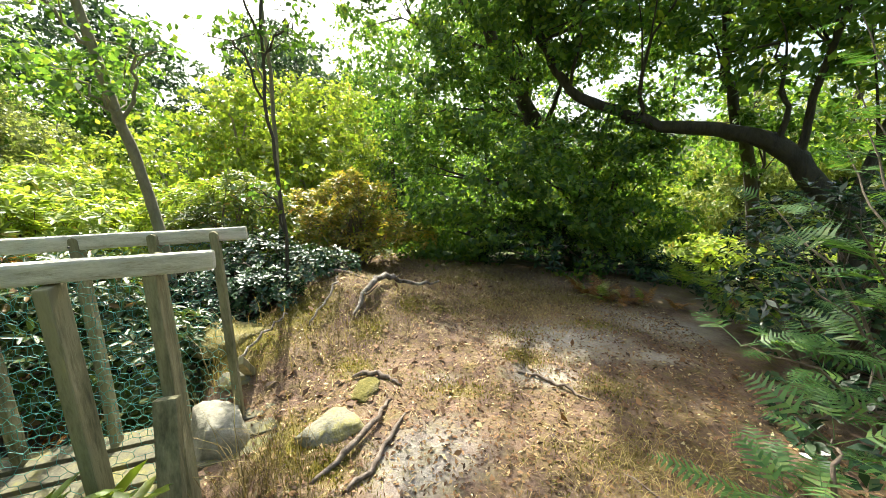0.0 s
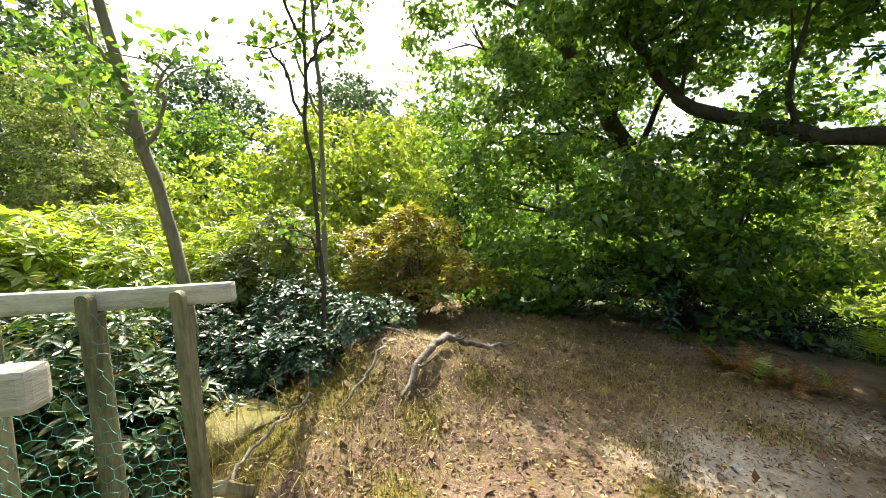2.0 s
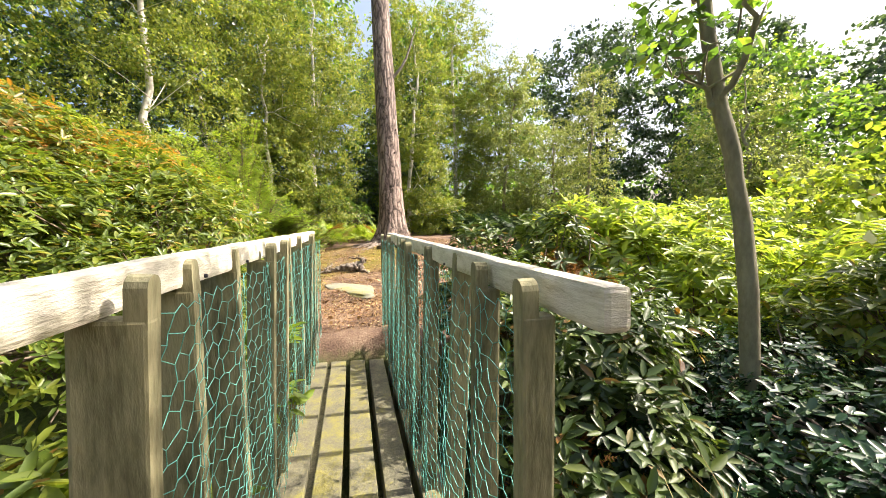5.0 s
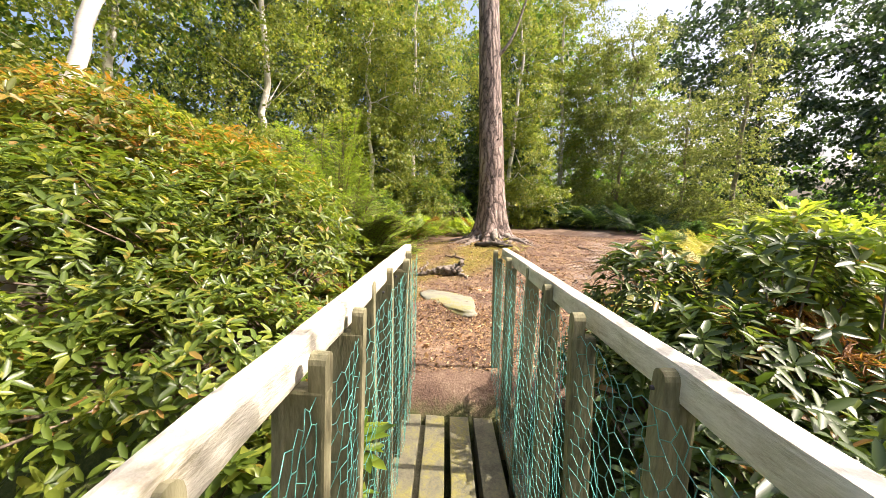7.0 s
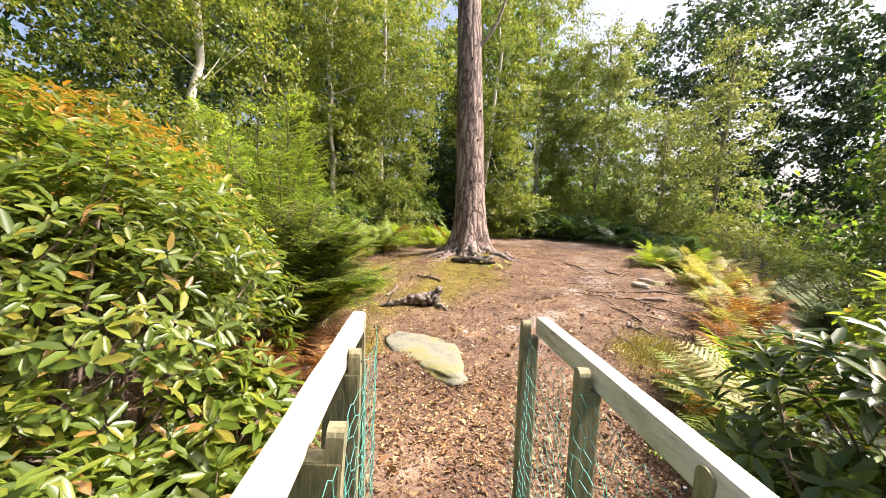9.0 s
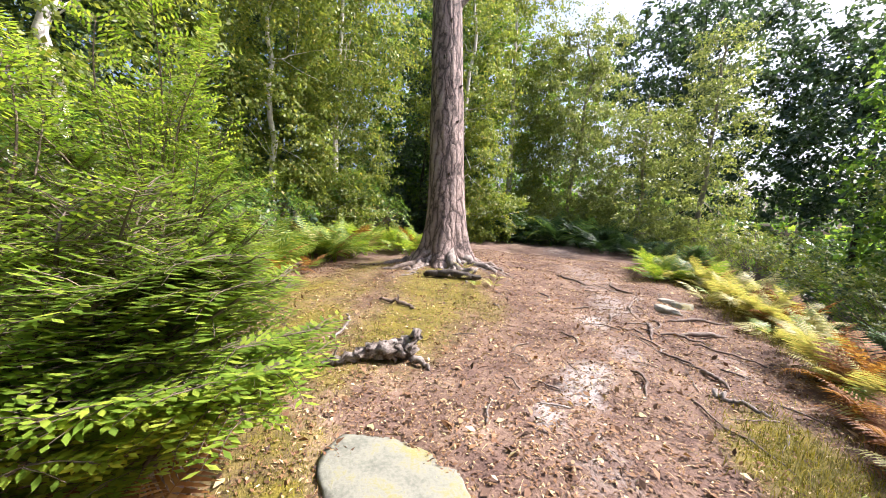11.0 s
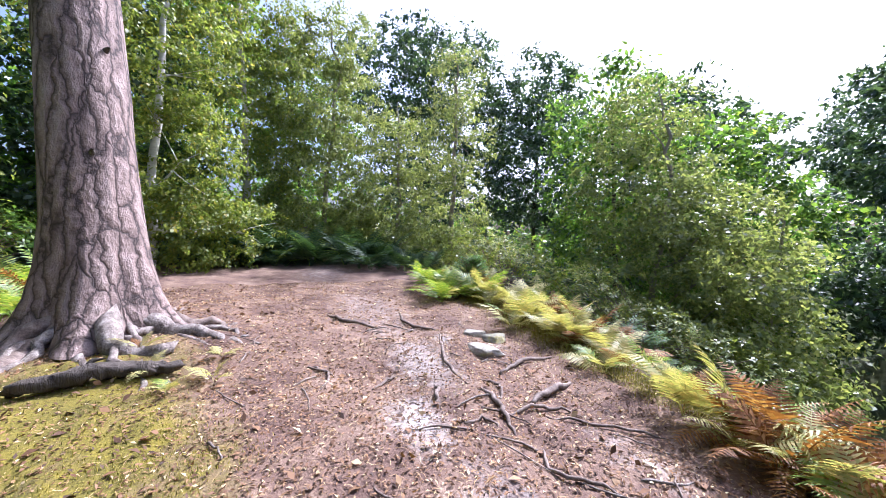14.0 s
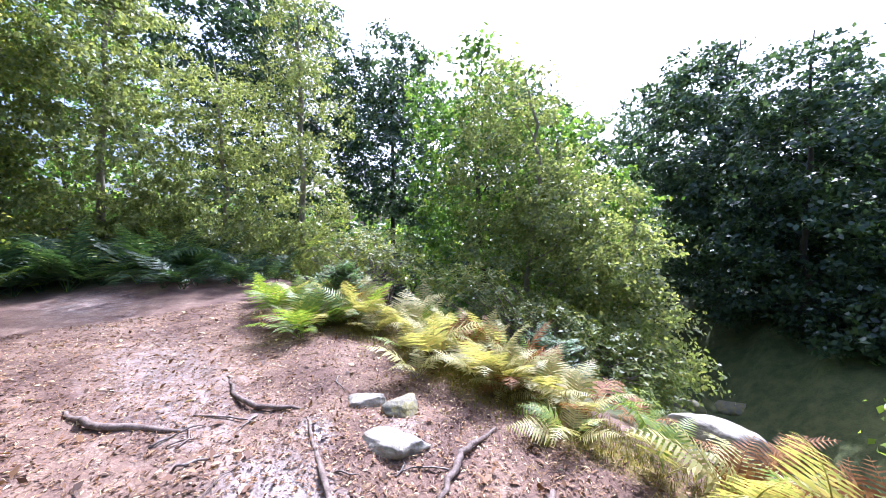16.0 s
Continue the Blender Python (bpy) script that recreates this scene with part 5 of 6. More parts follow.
# trees of the background: name, label, foot, trunk height, crown masses relative to the foot, leaves, leaf size, leaf, bark, seed
WOODS = [
    ("birch_tree", "weeping birch with a light airy crown", (-13.6, -4.6), 9, [(0, 0, 3.2, 2.0, 2.0, 2.2), (0.5, 0.7, 5.6, 2.1, 2.0, 1.8), (-0.5, -0.5, 8.0, 2.0, 2.0, 1.6)], 26000, 0.1, M_BIRCH, M_BIRCHBARK, 31, 0.3),
    ("birch_tree", "weeping birch with hanging shoots", (-17.2, -1.9), 10, [(0.3, 0.7, 2.6, 1.3, 1.3, 1.6), (0, 0.2, 4.8, 1.9, 1.9, 1.8), (-0.6, -0.2, 7.4, 2.0, 2.0, 1.8), (0, 0, 9.6, 1.5, 1.5, 1.3)], 24000, 0.11, M_BIRCH, M_BIRCHBARK, 32, 0.3),
    ("birch_tree", "slender birch in the thicket", (-10.6, -6.6), 10, [(0, 0, 3.0, 1.9, 1.9, 2.0), (0.3, -0.3, 5.8, 2.2, 2.2, 1.8), (-0.2, 0.3, 8.6, 1.9, 1.9, 1.8)], 22000, 0.1, M_BIRCH, M_BIRCHBARK, 33, 0.3),
    ("birch_tree", "white-stemmed birch above the rhododendrons", (-7.6, -5.0), 9, [(0, 0, 3.6, 1.7, 1.7, 1.6), (0.3, -0.3, 5.8, 2.0, 2.0, 1.6), (-0.2, 0.3, 8.2, 1.8, 1.8, 1.6)], 20000, 0.09, M_BIRCH, M_BIRCHBARK, 34, 0.3),
    ("birch_tree", "tall birch rising behind the thicket", (-5.2, -7.2), 11, [(0, 0, 4.0, 2.2, 2.2, 2.0), (0.6, 0.3, 6.6, 2.4, 2.4, 2.0), (-0.4, 0, 9.6, 2.2, 2.2, 2.0)], 20000, 0.11, M_BIRCH, M_BIRCHBARK, 35, 0.3),
    ("birch_tree", "broad domed birch in light leaf", (-21.6, 2.4), 9.5, [(0, 0, 3.2, 2.5, 2.5, 2.6), (0, -0.3, 6.0, 2.4, 2.4, 2.4), (0.1, 0.2, 8.2, 1.7, 1.7, 1.5)], 30000, 0.13, M_WILLOW_HAZE, M_SMOOTH, 36, 0.4),
    ("birch_tree", "wispy young birch on the slope", (-17.6, 6.2), 8, [(0, 0, 2.4, 1.3, 1.3, 1.6), (0.1, 0, 4.6, 1.4, 1.4, 1.5), (0, 0.1, 6.6, 0.9, 0.9, 1.3)], 11000, 0.1, M_WILLOW_HAZE, M_SMOOTH, 37, 0.25),
    ("birch_tree", "young birch with leaves greyed for haze", (-19.9, 5.0), 6, [(0, 0, 2.0, 1.7, 1.7, 1.5), (0.1, 0, 4.2, 1.5, 1.5, 1.4)], 11000, 0.12, M_WILLOW_HAZE, M_SMOOTH, 38, 0.28),
    ("sallow_tree", "spreading sallow with pale sunlit leaves", (-12.6, 9.4), 7, [(0, 0, 2.2, 1.9, 1.8, 1.5), (-0.6, 0.2, 4.4, 1.9, 1.7, 1.5), (1.2, -0.1, 3.4, 1.4, 1.3, 1.2), (1.6, -0.6, 1.6, 1.4, 1.3, 1.2), (-0.5, 0.2, 6.2, 1.3, 1.3, 1.1), (2.4, -0.4, 2.6, 0.9, 0.9, 0.8)], 24000, 0.105, M_WILLOW_HAZE, M_SMOOTH, 39, 0.26),
    ("oak_tree", "tall dark oak beyond the slope", (-29, 9.5), 16, [(0, 0, 5, 3.5, 3.5, 3), (0, 1, 9, 4.5, 4.5, 3.2), (1, -2, 12.5, 4, 4, 3), (-1, 2, 14.5, 3.5, 3.5, 2.6)], 26000, 0.24, M_DARK_HAZE, M_BARK, 41, 0.6),
    ("oak_tree", "high dark oak against the pale sky", (-26, 16), 15, [(0, 0, 4.5, 4, 4, 3), (1, 0, 8.5, 4.5, 4.5, 3.2), (-1, 0, 12, 4, 4, 2.8), (0, 0, 14, 3, 3, 2.2)], 24000, 0.24, M_DARK_HAZE, M_BARK, 42, 0.6),
    ("oak_tree", "shadowed oak rising from the valley", (-20, 21), 14, [(0, 0, 4.5, 4, 4, 3), (1, 0, 8.5, 4.2, 4.2, 3), (-1, 0, 11.5, 3.6, 3.6, 2.4)], 22000, 0.24, M_DARK_HAZE, M_BARK, 43, 0.6),
    ("oak_tree", "dark oak overhanging the valley floor", (-9.6, 21.5), 11, [(0, 0, 4.0, 3.0, 3.0, 2.8), (-1.5, 0, 7.0, 3.0, 3.0, 2.4), (1.5, -0.5, 6.0, 2.6, 2.6, 2.0), (-1.6, 0, 9.4, 2.0, 2.0, 1.5), (2.8, -0.6, 7.6, 1.6, 1.6, 1.0), (1.0, -0.8, 3.4, 2.6, 2.2, 2.0)], 33000, 0.2, M_DARK_HAZE, M_BARK, 44, 0.5),
    ("oak_tree", "dark spreading oak on the far bank", (-4.2, 22.5), 8, [(0, 0, 2.8, 3.2, 3.2, 2.0), (0.3, 0, 5.0, 2.4, 2.4, 1.5), (-1.2, 0, 6.6, 1.6, 1.6, 1.0)], 20000, 0.2, M_DARK_HAZE, M_BARK, 45, 0.5),
    ("oak_tree", "tall green oak behind the birches", (-24, -3.5), 14, [(0, 0, 5, 3.6, 3.6, 3), (0.5, 0.5, 9.0, 3.8, 3.8, 3), (0, 0, 12.2, 3.0, 3.0, 2.4)], 20000, 0.22, M_OAK, M_BARK, 46, 0.55),
    ("oak_tree", "dense oak closing the thicket", (-18, -9.0), 13, [(0, 0, 4, 4, 4, 3.5), (0.5, 0.5, 8.5, 4, 4, 3.2), (0, 0, 12, 3.2, 3.2, 2.4)], 20000, 0.22, M_OAK, M_BARK, 47, 0.55),
    ("oak_tree", "dense oak behind the rhododendrons", (-11, -12.0), 14, [(0, 0, 4, 4, 4, 3.5), (0.5, 0.5, 8.5, 4.2, 4.2, 3.4), (0, 0, 12.5, 3.4, 3.4, 2.6)], 20000, 0.22, M_OAK, M_BARK, 48, 0.55),
    ("oak_tree", "green oak in the wood behind the bridge", (-3, -12.0), 13, [(0, 0, 4, 4, 4, 3.5), (0.5, 0.5, 8.5, 4, 4, 3.2), (0, 0, 12, 3.2, 3.2, 2.4)], 16000, 0.24, M_OAK, M_BARK, 49, 0.55),
    ("oak_tree", "green oak crown across the gully", (-14.5, 15.5), 9, [(0, 0, 3.0, 2.6, 2.6, 2.2), (0.5, 0, 5.8, 2.6, 2.6, 2.0), (-0.5, 0, 8.0, 2.0, 2.0, 1.5)], 18000, 0.18, M_OAK, M_BARK, 50, 0.45),
    ("oak_tree", "distant oak with haze tinted into its leaves", (-7.6, 17.5), 9, [(0, 0, 2.6, 2.3, 2.3, 2.2), (0.4, 0, 5.2, 2.2, 2.2, 1.9), (-0.2, 0, 7.6, 1.6, 1.6, 1.3)], 15000, 0.16, M_DARK_HAZE, M_BARK, 51, 0.45),
    ("oak_tree", "round-crowned oak above the gully", (-3.4, 16.5), 9, [(0, 0, 2.6, 2.6, 2.6, 2.2), (0.4, 0, 5.4, 2.4, 2.4, 1.9), (-0.4, 0, 7.6, 1.8, 1.8, 1.4)], 15000, 0.16, M_OAK, M_BARK, 52, 0.45),
    ("ash_tree", "bright yellow-green young tree in full sun", (-4.7, 8.3), 4, [(0, 0, 1.6, 1.4, 1.3, 1.0), (0.9, 0.3, 2.5, 1.2, 1.1, 0.8), (-1.1, 0, 2.7, 1.3, 1.2, 0.9), (0.1, 0.4, 3.5, 1.2, 1.1, 0.7)], 16000, 0.1, M_YELLOW, M_SMOOTH, 53, 0.25),
    ("ash_tree", "sunlit yellow-green tree across the gully", (-4.2, 11.4), 4.5, [(0, 0, 1.8, 1.5, 1.4, 1.1), (0.3, 0.5, 3.2, 1.3, 1.3, 0.9), (-1.0, -0.6, 3.0, 1.2, 1.2, 0.9), (0, 0, 4.2, 0.9, 0.9, 0.7)], 15000, 0.1, M_YELLOW, M_SMOOTH, 54, 0.25),
    ("ash_tree", "bright-leaved young tree behind the bank", (-4.0, 9.8), 4, [(0, 0, 2.0, 1.3, 1.2, 1.1), (0.6, 0.3, 3.1, 1.2, 1.1, 0.9), (-0.8, 0, 3.4, 1.1, 1.1, 0.8)], 12000, 0.1, M_YELLOW, M_SMOOTH, 55, 0.25),
    ("ash_tree", "sunlit understorey tree beyond the oak", (4.8, 13.5), 5, [(0, 0, 2.2, 2.0, 1.8, 1.4), (1.5, 0, 3.0, 1.6, 1.5, 1.2), (-1.5, 0.5, 3.4, 1.6, 1.5, 1.1)], 12000, 0.13, M_YELLOW, M_SMOOTH, 56, 0.3),
    ("oak_tree", "green oak filling the wood beyond the mound", (0.5, 17.0), 9, [(0, 0, 3.0, 3.0, 2.6, 2.4), (0.4, 0, 6.2, 2.8, 2.6, 2.0), (-0.4, 0, 8.4, 2.0, 2.0, 1.4)], 14000, 0.18, M_OAK, M_BARK, 57, 0.45),
    ("oak_tree", "green oak beyond the sunny hollow", (8.5, 19.0), 10, [(0, 0, 3.4, 3.4, 3.0, 2.6), (0.4, 0, 7.0, 3.0, 3.0, 2.2)], 12000, 0.2, M_OAK, M_BARK, 58, 0.5),
    ("oak_tree", "woodland oak closing the hollow", (14.0, 12.0), 10, [(0, 0, 3.4, 3.4, 3.0, 2.6), (0.4, 0, 7.0, 3.0, 3.0, 2.2)], 12000, 0.2, M_OAK, M_BARK, 59, 0.5),
    ("oak_tree", "woodland oak at the edge of the path", (9.0, 4.0), 10, [(0, 0, 3.4, 2.8, 2.8, 2.6), (0.4, 0, 7.0, 3.0, 3.0, 2.2)], 5000, 0.2, M_OAK, M_BARK, 60, 0.5),
    ("oak_tree", "woodland oak at the start of the path", (4.0, -7.0), 10, [(0, 0, 5.0, 3.0, 3.0, 2.4), (0.4, 0, 8.0, 2.8, 2.8, 2.0)], 4000, 0.22, M_OAK, M_BARK, 61, 0.5),
    ("oak_tree", "far oak with valley haze put into its leaves", (3.0, 27.0), 11, [(0, 0, 4, 4, 4, 3.2), (0, 0, 8.0, 3.6, 3.6, 2.6)], 9000, 0.26, M_DARK_HAZE, M_BARK, 62, 0.6),
    ("oak_tree", "far oak on the valley's side", (-13.5, 29.0), 13, [(0, 0, 4, 4, 4, 3.5), (0, 0, 9.0, 4, 4, 3.0)], 9000, 0.28, M_DARK_HAZE, M_BARK, 63, 0.6),
    ("oak_tree", "tall oak in the wood's far edge", (-36, 2.0), 15, [(0, 0, 5, 4.5, 4.5, 4), (0, 0, 11, 4.5, 4.5, 3.5)], 12000, 0.3, M_OAK, M_BARK, 64, 0.7),
    ("oak_tree", "tall oak deep in the wood", (-30, -8.0), 15, [(0, 0, 5, 4.5, 4.5, 4), (0, 0, 11, 4.5, 4.5, 3.5)], 12000, 0.3, M_OAK, M_BARK, 65, 0.7),
    ("ash_tree", "broad sunlit yellow-green tree over the gully", (-10.6, 10.2), 5.0, [(0, 0, 2.0, 1.2, 1.2, 1.2), (-0.6, 0.5, 3.4, 1.2, 1.2, 1.0), (-1.6, 0.4, 4.4, 1.3, 1.3, 1.0)], 15000, 0.09, M_WILLOW_HAZE, M_SMOOTH, 66, 0.28),
    ("ash_tree", "leafy young tree leaning over the shrubs", (-5.0, 6.9), 3.6, [(0, 0, 1.4, 1.1, 1.0, 0.9), (0.4, 0.3, 2.4, 1.0, 0.9, 0.7), (-0.7, 0, 2.9, 0.9, 0.9, 0.7)], 12000, 0.085, M_YELLOW, M_SMOOTH, 67, 0.22),
    ("oak_tree", "tall green oak beyond the bright trees", (-15.5, 11.5), 10, [(0, 0, 3.2, 2.8, 2.6, 2.4), (0.5, 0, 6.2, 2.8, 2.8, 2.2), (-0.5, 0, 8.6, 2.2, 2.2, 1.6)], 16000, 0.17, M_OAK, M_BARK, 68, 0.45),
    ("birch_tree", "light green birch across the path", (-15.4, -6.4), 9, [(0, 0, 2.6, 2.2, 2.2, 2.0), (0.3, 0.3, 5.4, 2.3, 2.3, 1.9), (0, 0, 8.0, 2.0, 2.0, 1.6)], 20000, 0.11, M_BIRCH, M_BIRCHBARK, 69, 0.3),
    ("birch_tree", "bushy birch filling the thicket behind the moss", (-11.4, -4.9), 7, [(0, 0, 2.4, 1.9, 1.4, 1.7), (-0.4, 0.2, 4.6, 1.9, 1.5, 1.6), (0.5, 0, 6.4, 1.6, 1.4, 1.3)], 20000, 0.1, M_BIRCH, M_BIRCHBARK, 72, 0.3),
    ("hazel_tree", "dark bushy hazel deep in the thicket", (-14.2, -7.2), 7, [(0, 0, 2.2, 2.8, 2.0, 2.0), (0.5, 0, 5.0, 2.8, 2.0, 2.2), (-1.5, 0.4, 7.2, 2.2, 1.8, 1.6)], 16000, 0.13, M_DARK_HAZE, M_BARK, 73, 0.4),
    ("hazel_tree", "dark bushy hazel behind the birches", (-9.0, -7.4), 7, [(0, 0, 2.2, 2.6, 2.0, 2.0), (0.5, 0, 5.0, 2.6, 2.0, 2.2), (-1.0, 0.4, 7.4, 2.2, 1.8, 1.6)], 14000, 0.13, M_DARK_HAZE, M_BARK, 74, 0.4),
    ("hazel_tree", "dark bushy hazel beyond the pine", (-19.6, -4.0), 7, [(0, 0, 2.2, 2.2, 2.6, 2.0), (0, 0.5, 5.0, 2.2, 2.4, 2.2), (0, 0, 7.6, 2.0, 2.0, 1.6)], 13000, 0.14, M_DARK_HAZE, M_BARK, 75, 0.4),
    ("birch_tree", "tall birch closing the path's crest", (-21.0, -0.2), 12, [(0, 0, 2.6, 1.8, 2.0, 2.0), (0, 0.3, 5.6, 2.2, 2.4, 2.2), (0.2, 0, 8.6, 2.2, 2.4, 2.2), (0, 0, 11.2, 1.6, 1.6, 1.5)], 26000, 0.12, M_BIRCH, M_BIRCHBARK, 76, 0.35),
    ("birch_tree", "light birch above the rhododendron bank", (-2.6, -4.6), 9, [(0, 0, 3.6, 2.0, 2.0, 1.8), (0.3, 0.3, 6.0, 2.2, 2.2, 1.8), (0, 0, 8.4, 2.0, 2.0, 1.6)], 18000, 0.1, M_BIRCH, M_BIRCHBARK, 70, 0.3),
]
for name, label, (x, y), h, blobs, n, size, leaf, bark, seed, clump in WOODS:
    z = gz(x, y)
    rng = np.random.RandomState(seed)
    bend = rng.normal(0, 0.035 * h, 2)
    r = 0.009 * h + 0.02
    top = blobs[0]
    skirt = [(top[0] + rng.normal(0, 0.5) * top[3], top[1] + rng.normal(0, 0.5) * top[3], rng.uniform(0.5, 0.75) * max(0.8, top[2] - top[5] * 0.7), top[3] * rng.uniform(0.6, 0.85), top[3] * rng.uniform(0.6, 0.85), max(0.8, top[2] * 0.4)) for _ in range(3)]
    blobs = blobs + skirt
    n, size = (int(n * 1.75), size * 0.85) if name in ("birch_tree", "sallow_tree") else (int(n * (1.3 if leaf == M_DARK_HAZE else 1.1)), size * 1.1)
    tree(name, label, [(x, y, z - 0.3), (x + bend[0] * 0.3, y + bend[1] * 0.3, z + h * 0.35), (x + bend[0], y + bend[1], z + h * 0.75), (x, y, z + h)], (r, r * 0.8, r * 0.5, r * 0.15),
         [(x + b[0], y + b[1], z + b[2], *b[3:]) for b in blobs], n, size, leaf, bark, seed, 0.62, clump, droop=1.2 if name == "birch_tree" else 0.0, shell=0.42, limb_r=0.4, wob=0.05, twigs=3)

# leaning white birch trunk by the rhododendrons
tree("birch_tree", "leaning birch with peeling white bark", [g(-2.5, -2.3), (-2.8, -2.15, 1.0), (-3.04, -2.1, 1.93), (-3.3, -2.0, 2.97), (-3.7, -1.9, 4.5), (-3.9, -1.9, 7.0)], (0.1, 0.09, 0.078, 0.07, 0.06, 0.03),
     [(-3.6, -2.2, 5.4, 1.5, 1.4, 0.9), (-4.4, -1.8, 6.4, 1.6, 1.5, 1.0), (-3.4, -2.3, 7.4, 1.5, 1.5, 1.0)], 9000, 0.085, M_BIRCH, M_BIRCHBARK, 71, 0.62, 0.3, droop=1.2, twigs=3)

# ---- shrubs ----
shrub("rhododendron", "large sunlit rhododendron bank beside the bridge", (-3.6, 0.2), [(-2.6, 0.75, -0.05, 0.8, 0.75, 0.8), (-3.4, 0.1, 0.45, 1.0, 0.9, 1.0), (-4.0, -0.4, 0.55, 0.8, 0.8, 0.95), (-2.2, 0.0, 0.35, 1.0, 0.9, 1.05), (-3.0, -0.9, 0.8, 1.2, 1.0, 1.1), (-1.3, 0.6, 0.2, 0.8, 0.8, 0.8)], 5600, 0.082, M_RHODO, 81, 0.3, 7)
shrub("rhododendron", "bronze-tipped rhododendron behind the bank", (-4.3, -1.6), [(-4.2, -1.5, 1.0, 1.1, 1.0, 0.95), (-2.6, -0.9, 1.35, 1.0, 0.8, 0.65), (-3.7, -0.8, 1.2, 0.9, 0.7, 0.6), (-3.2, -1.9, 1.2, 1.2, 1.0, 1.0), (-1.8, -1.6, 1.1, 1.1, 1.0, 1.0)], 2600, 0.085, M_RUST, 82, 0.3, 7)
shrub("rhododendron", "leafy rhododendron low against the netting", (-2.9, 1.15), [(-2.5, 1.35, -0.4, 0.5, 0.35, 0.45), (-3.4, 0.85, -0.3, 0.6, 0.4, 0.5), (-3.85, 0.6, -0.1, 0.42, 0.4, 0.45), (-1.9, 1.6, -0.4, 0.45, 0.4, 0.4)], 420, 0.14, M_RHODO, 83)
shrub("rhododendron", "large-leaved rhododendron at the foot of the bridge", (-1.15, 2.3), [(-1.2, 2.25, -0.15, 0.3, 0.3, 0.22), (-1.65, 2.05, -0.35, 0.4, 0.35, 0.35)], 60, 0.17, M_RHODO, 84)
shrub("rhododendron", "bright rhododendron shoots poking through the netting", (-2.40, 1.84), [(-2.40, 2.09, 0.20, 0.1, 0.1, 0.16), (-2.31, 2.07, -0.05, 0.14, 0.12, 0.16)], 26, 0.12, M_YEW, 185, 0.3, 7)
shrub("rhododendron", "rhododendron growing beside the gully rail", (-3.4, 3.4), [(-3.0, 3.35, -0.1, 0.55, 0.42, 0.58), (-3.75, 2.95, 0.05, 0.45, 0.4, 0.5), (-2.5, 3.75, -0.3, 0.5, 0.5, 0.5), (-3.4, 4.0, 0.0, 0.6, 0.5, 0.55), (-3.5, 3.3, 0.3, 0.42, 0.38, 0.36), (-2.85, 3.75, 0.1, 0.45, 0.4, 0.42), (-4.3, 3.1, 0.1, 0.4, 0.35, 0.4), (-4.05, 2.95, 0.5, 0.32, 0.3, 0.4), (-4.0, 3.6, 0.65, 0.42, 0.35, 0.4)], 1350, 0.1, M_GLOSSY, 85)
shrub("rhododendron", "sunny yellow-green rhododendron across the gully", (-4.6, 5.2), [(-4.2, 5.0, 0.1, 0.8, 0.8, 0.8), (-5.2, 4.6, 0.3, 0.9, 0.8, 0.8), (-5.6, 5.7, 0.4, 1.0, 0.9, 0.9), (-3.6, 6.0, 0.3, 0.8, 0.8, 0.7), (-4.9, 3.9, 0.6, 0.5, 0.45, 0.55), (-4.5, 4.3, 0.5, 0.6, 0.5, 0.6)], 1750, 0.12, M_YELLOW, 86)
shrub("rhododendron", "bronze-green rhododendron on the mound", (-1.75, 6.5), [(-1.75, 6.45, 0.4, 0.4, 0.35, 0.45), (-1.25, 6.6, 0.2, 0.4, 0.35, 0.4), (-2.2, 6.4, 0.2, 0.4, 0.35, 0.45), (-1.6, 6.2, 0.0, 0.45, 0.3, 0.3), (-2.0, 6.9, 0.75, 0.35, 0.35, 0.35), (-1.45, 6.75, 0.7, 0.3, 0.3, 0.28), (-2.5, 6.7, 0.55, 0.35, 0.35, 0.35), (-0.9, 6.9, 0.05, 0.35, 0.3, 0.3), (-1.8, 6.6, 0.95, 0.22, 0.22, 0.22)], 950, 0.085, M_OLIVE, 87)
shrub("rhododendron", "green rhododendron behind the saplings", (-2.9, 5.6), [(-2.8, 5.6, 0.5, 0.6, 0.5, 0.6), (-3.2, 5.3, 0.2, 0.5, 0.5, 0.5)], 480, 0.09, M_RHODO, 88)
shrub("dead_bracken_mass", "rust-brown dead bracken heaped beside the bridge", (-4.0, 3.7), [(-3.95, 3.62, 0.42, 0.3, 0.25, 0.2), (-4.3, 3.8, 0.4, 0.3, 0.25, 0.2), (-3.6, 3.9, 0.35, 0.25, 0.2, 0.18)], 120, 0.1, M_FERN_BROWN, 188, 0.1, 9, "fern")
shrub("holly_bush", "low glossy dark-leaved evergreen bush", (-2.15, 4.75), [(-1.9, 4.55, 0.0, 0.32, 0.3, 0.28), (-2.4, 4.6, -0.1, 0.5, 0.42, 0.36), (-1.72, 4.9, 0.15, 0.32, 0.3, 0.24), (-2.25, 5.05, 0.2, 0.42, 0.4, 0.3), (-2.7, 4.2, -0.35, 0.5, 0.42, 0.36), (-2.15, 4.2, -0.3, 0.4, 0.32, 0.26), (-1.5, 5.25, 0.12, 0.25, 0.25, 0.18), (-3.0, 4.7, 0.0, 0.45, 0.4, 0.35)], 1800, 0.055, M_HOLLY, 89, 0.45, 7)
shrub("rhododendron", "dark evergreen shrub under the oak", (1.5, 7.6), [(0.8, 7.3, -0.2, 0.9, 0.6, 0.6), (2.2, 7.6, -0.5, 1.0, 0.7, 0.5), (3.0, 7.4, -0.8, 0.9, 0.8, 0.5)], 700, 0.11, M_HOLLY, 90)
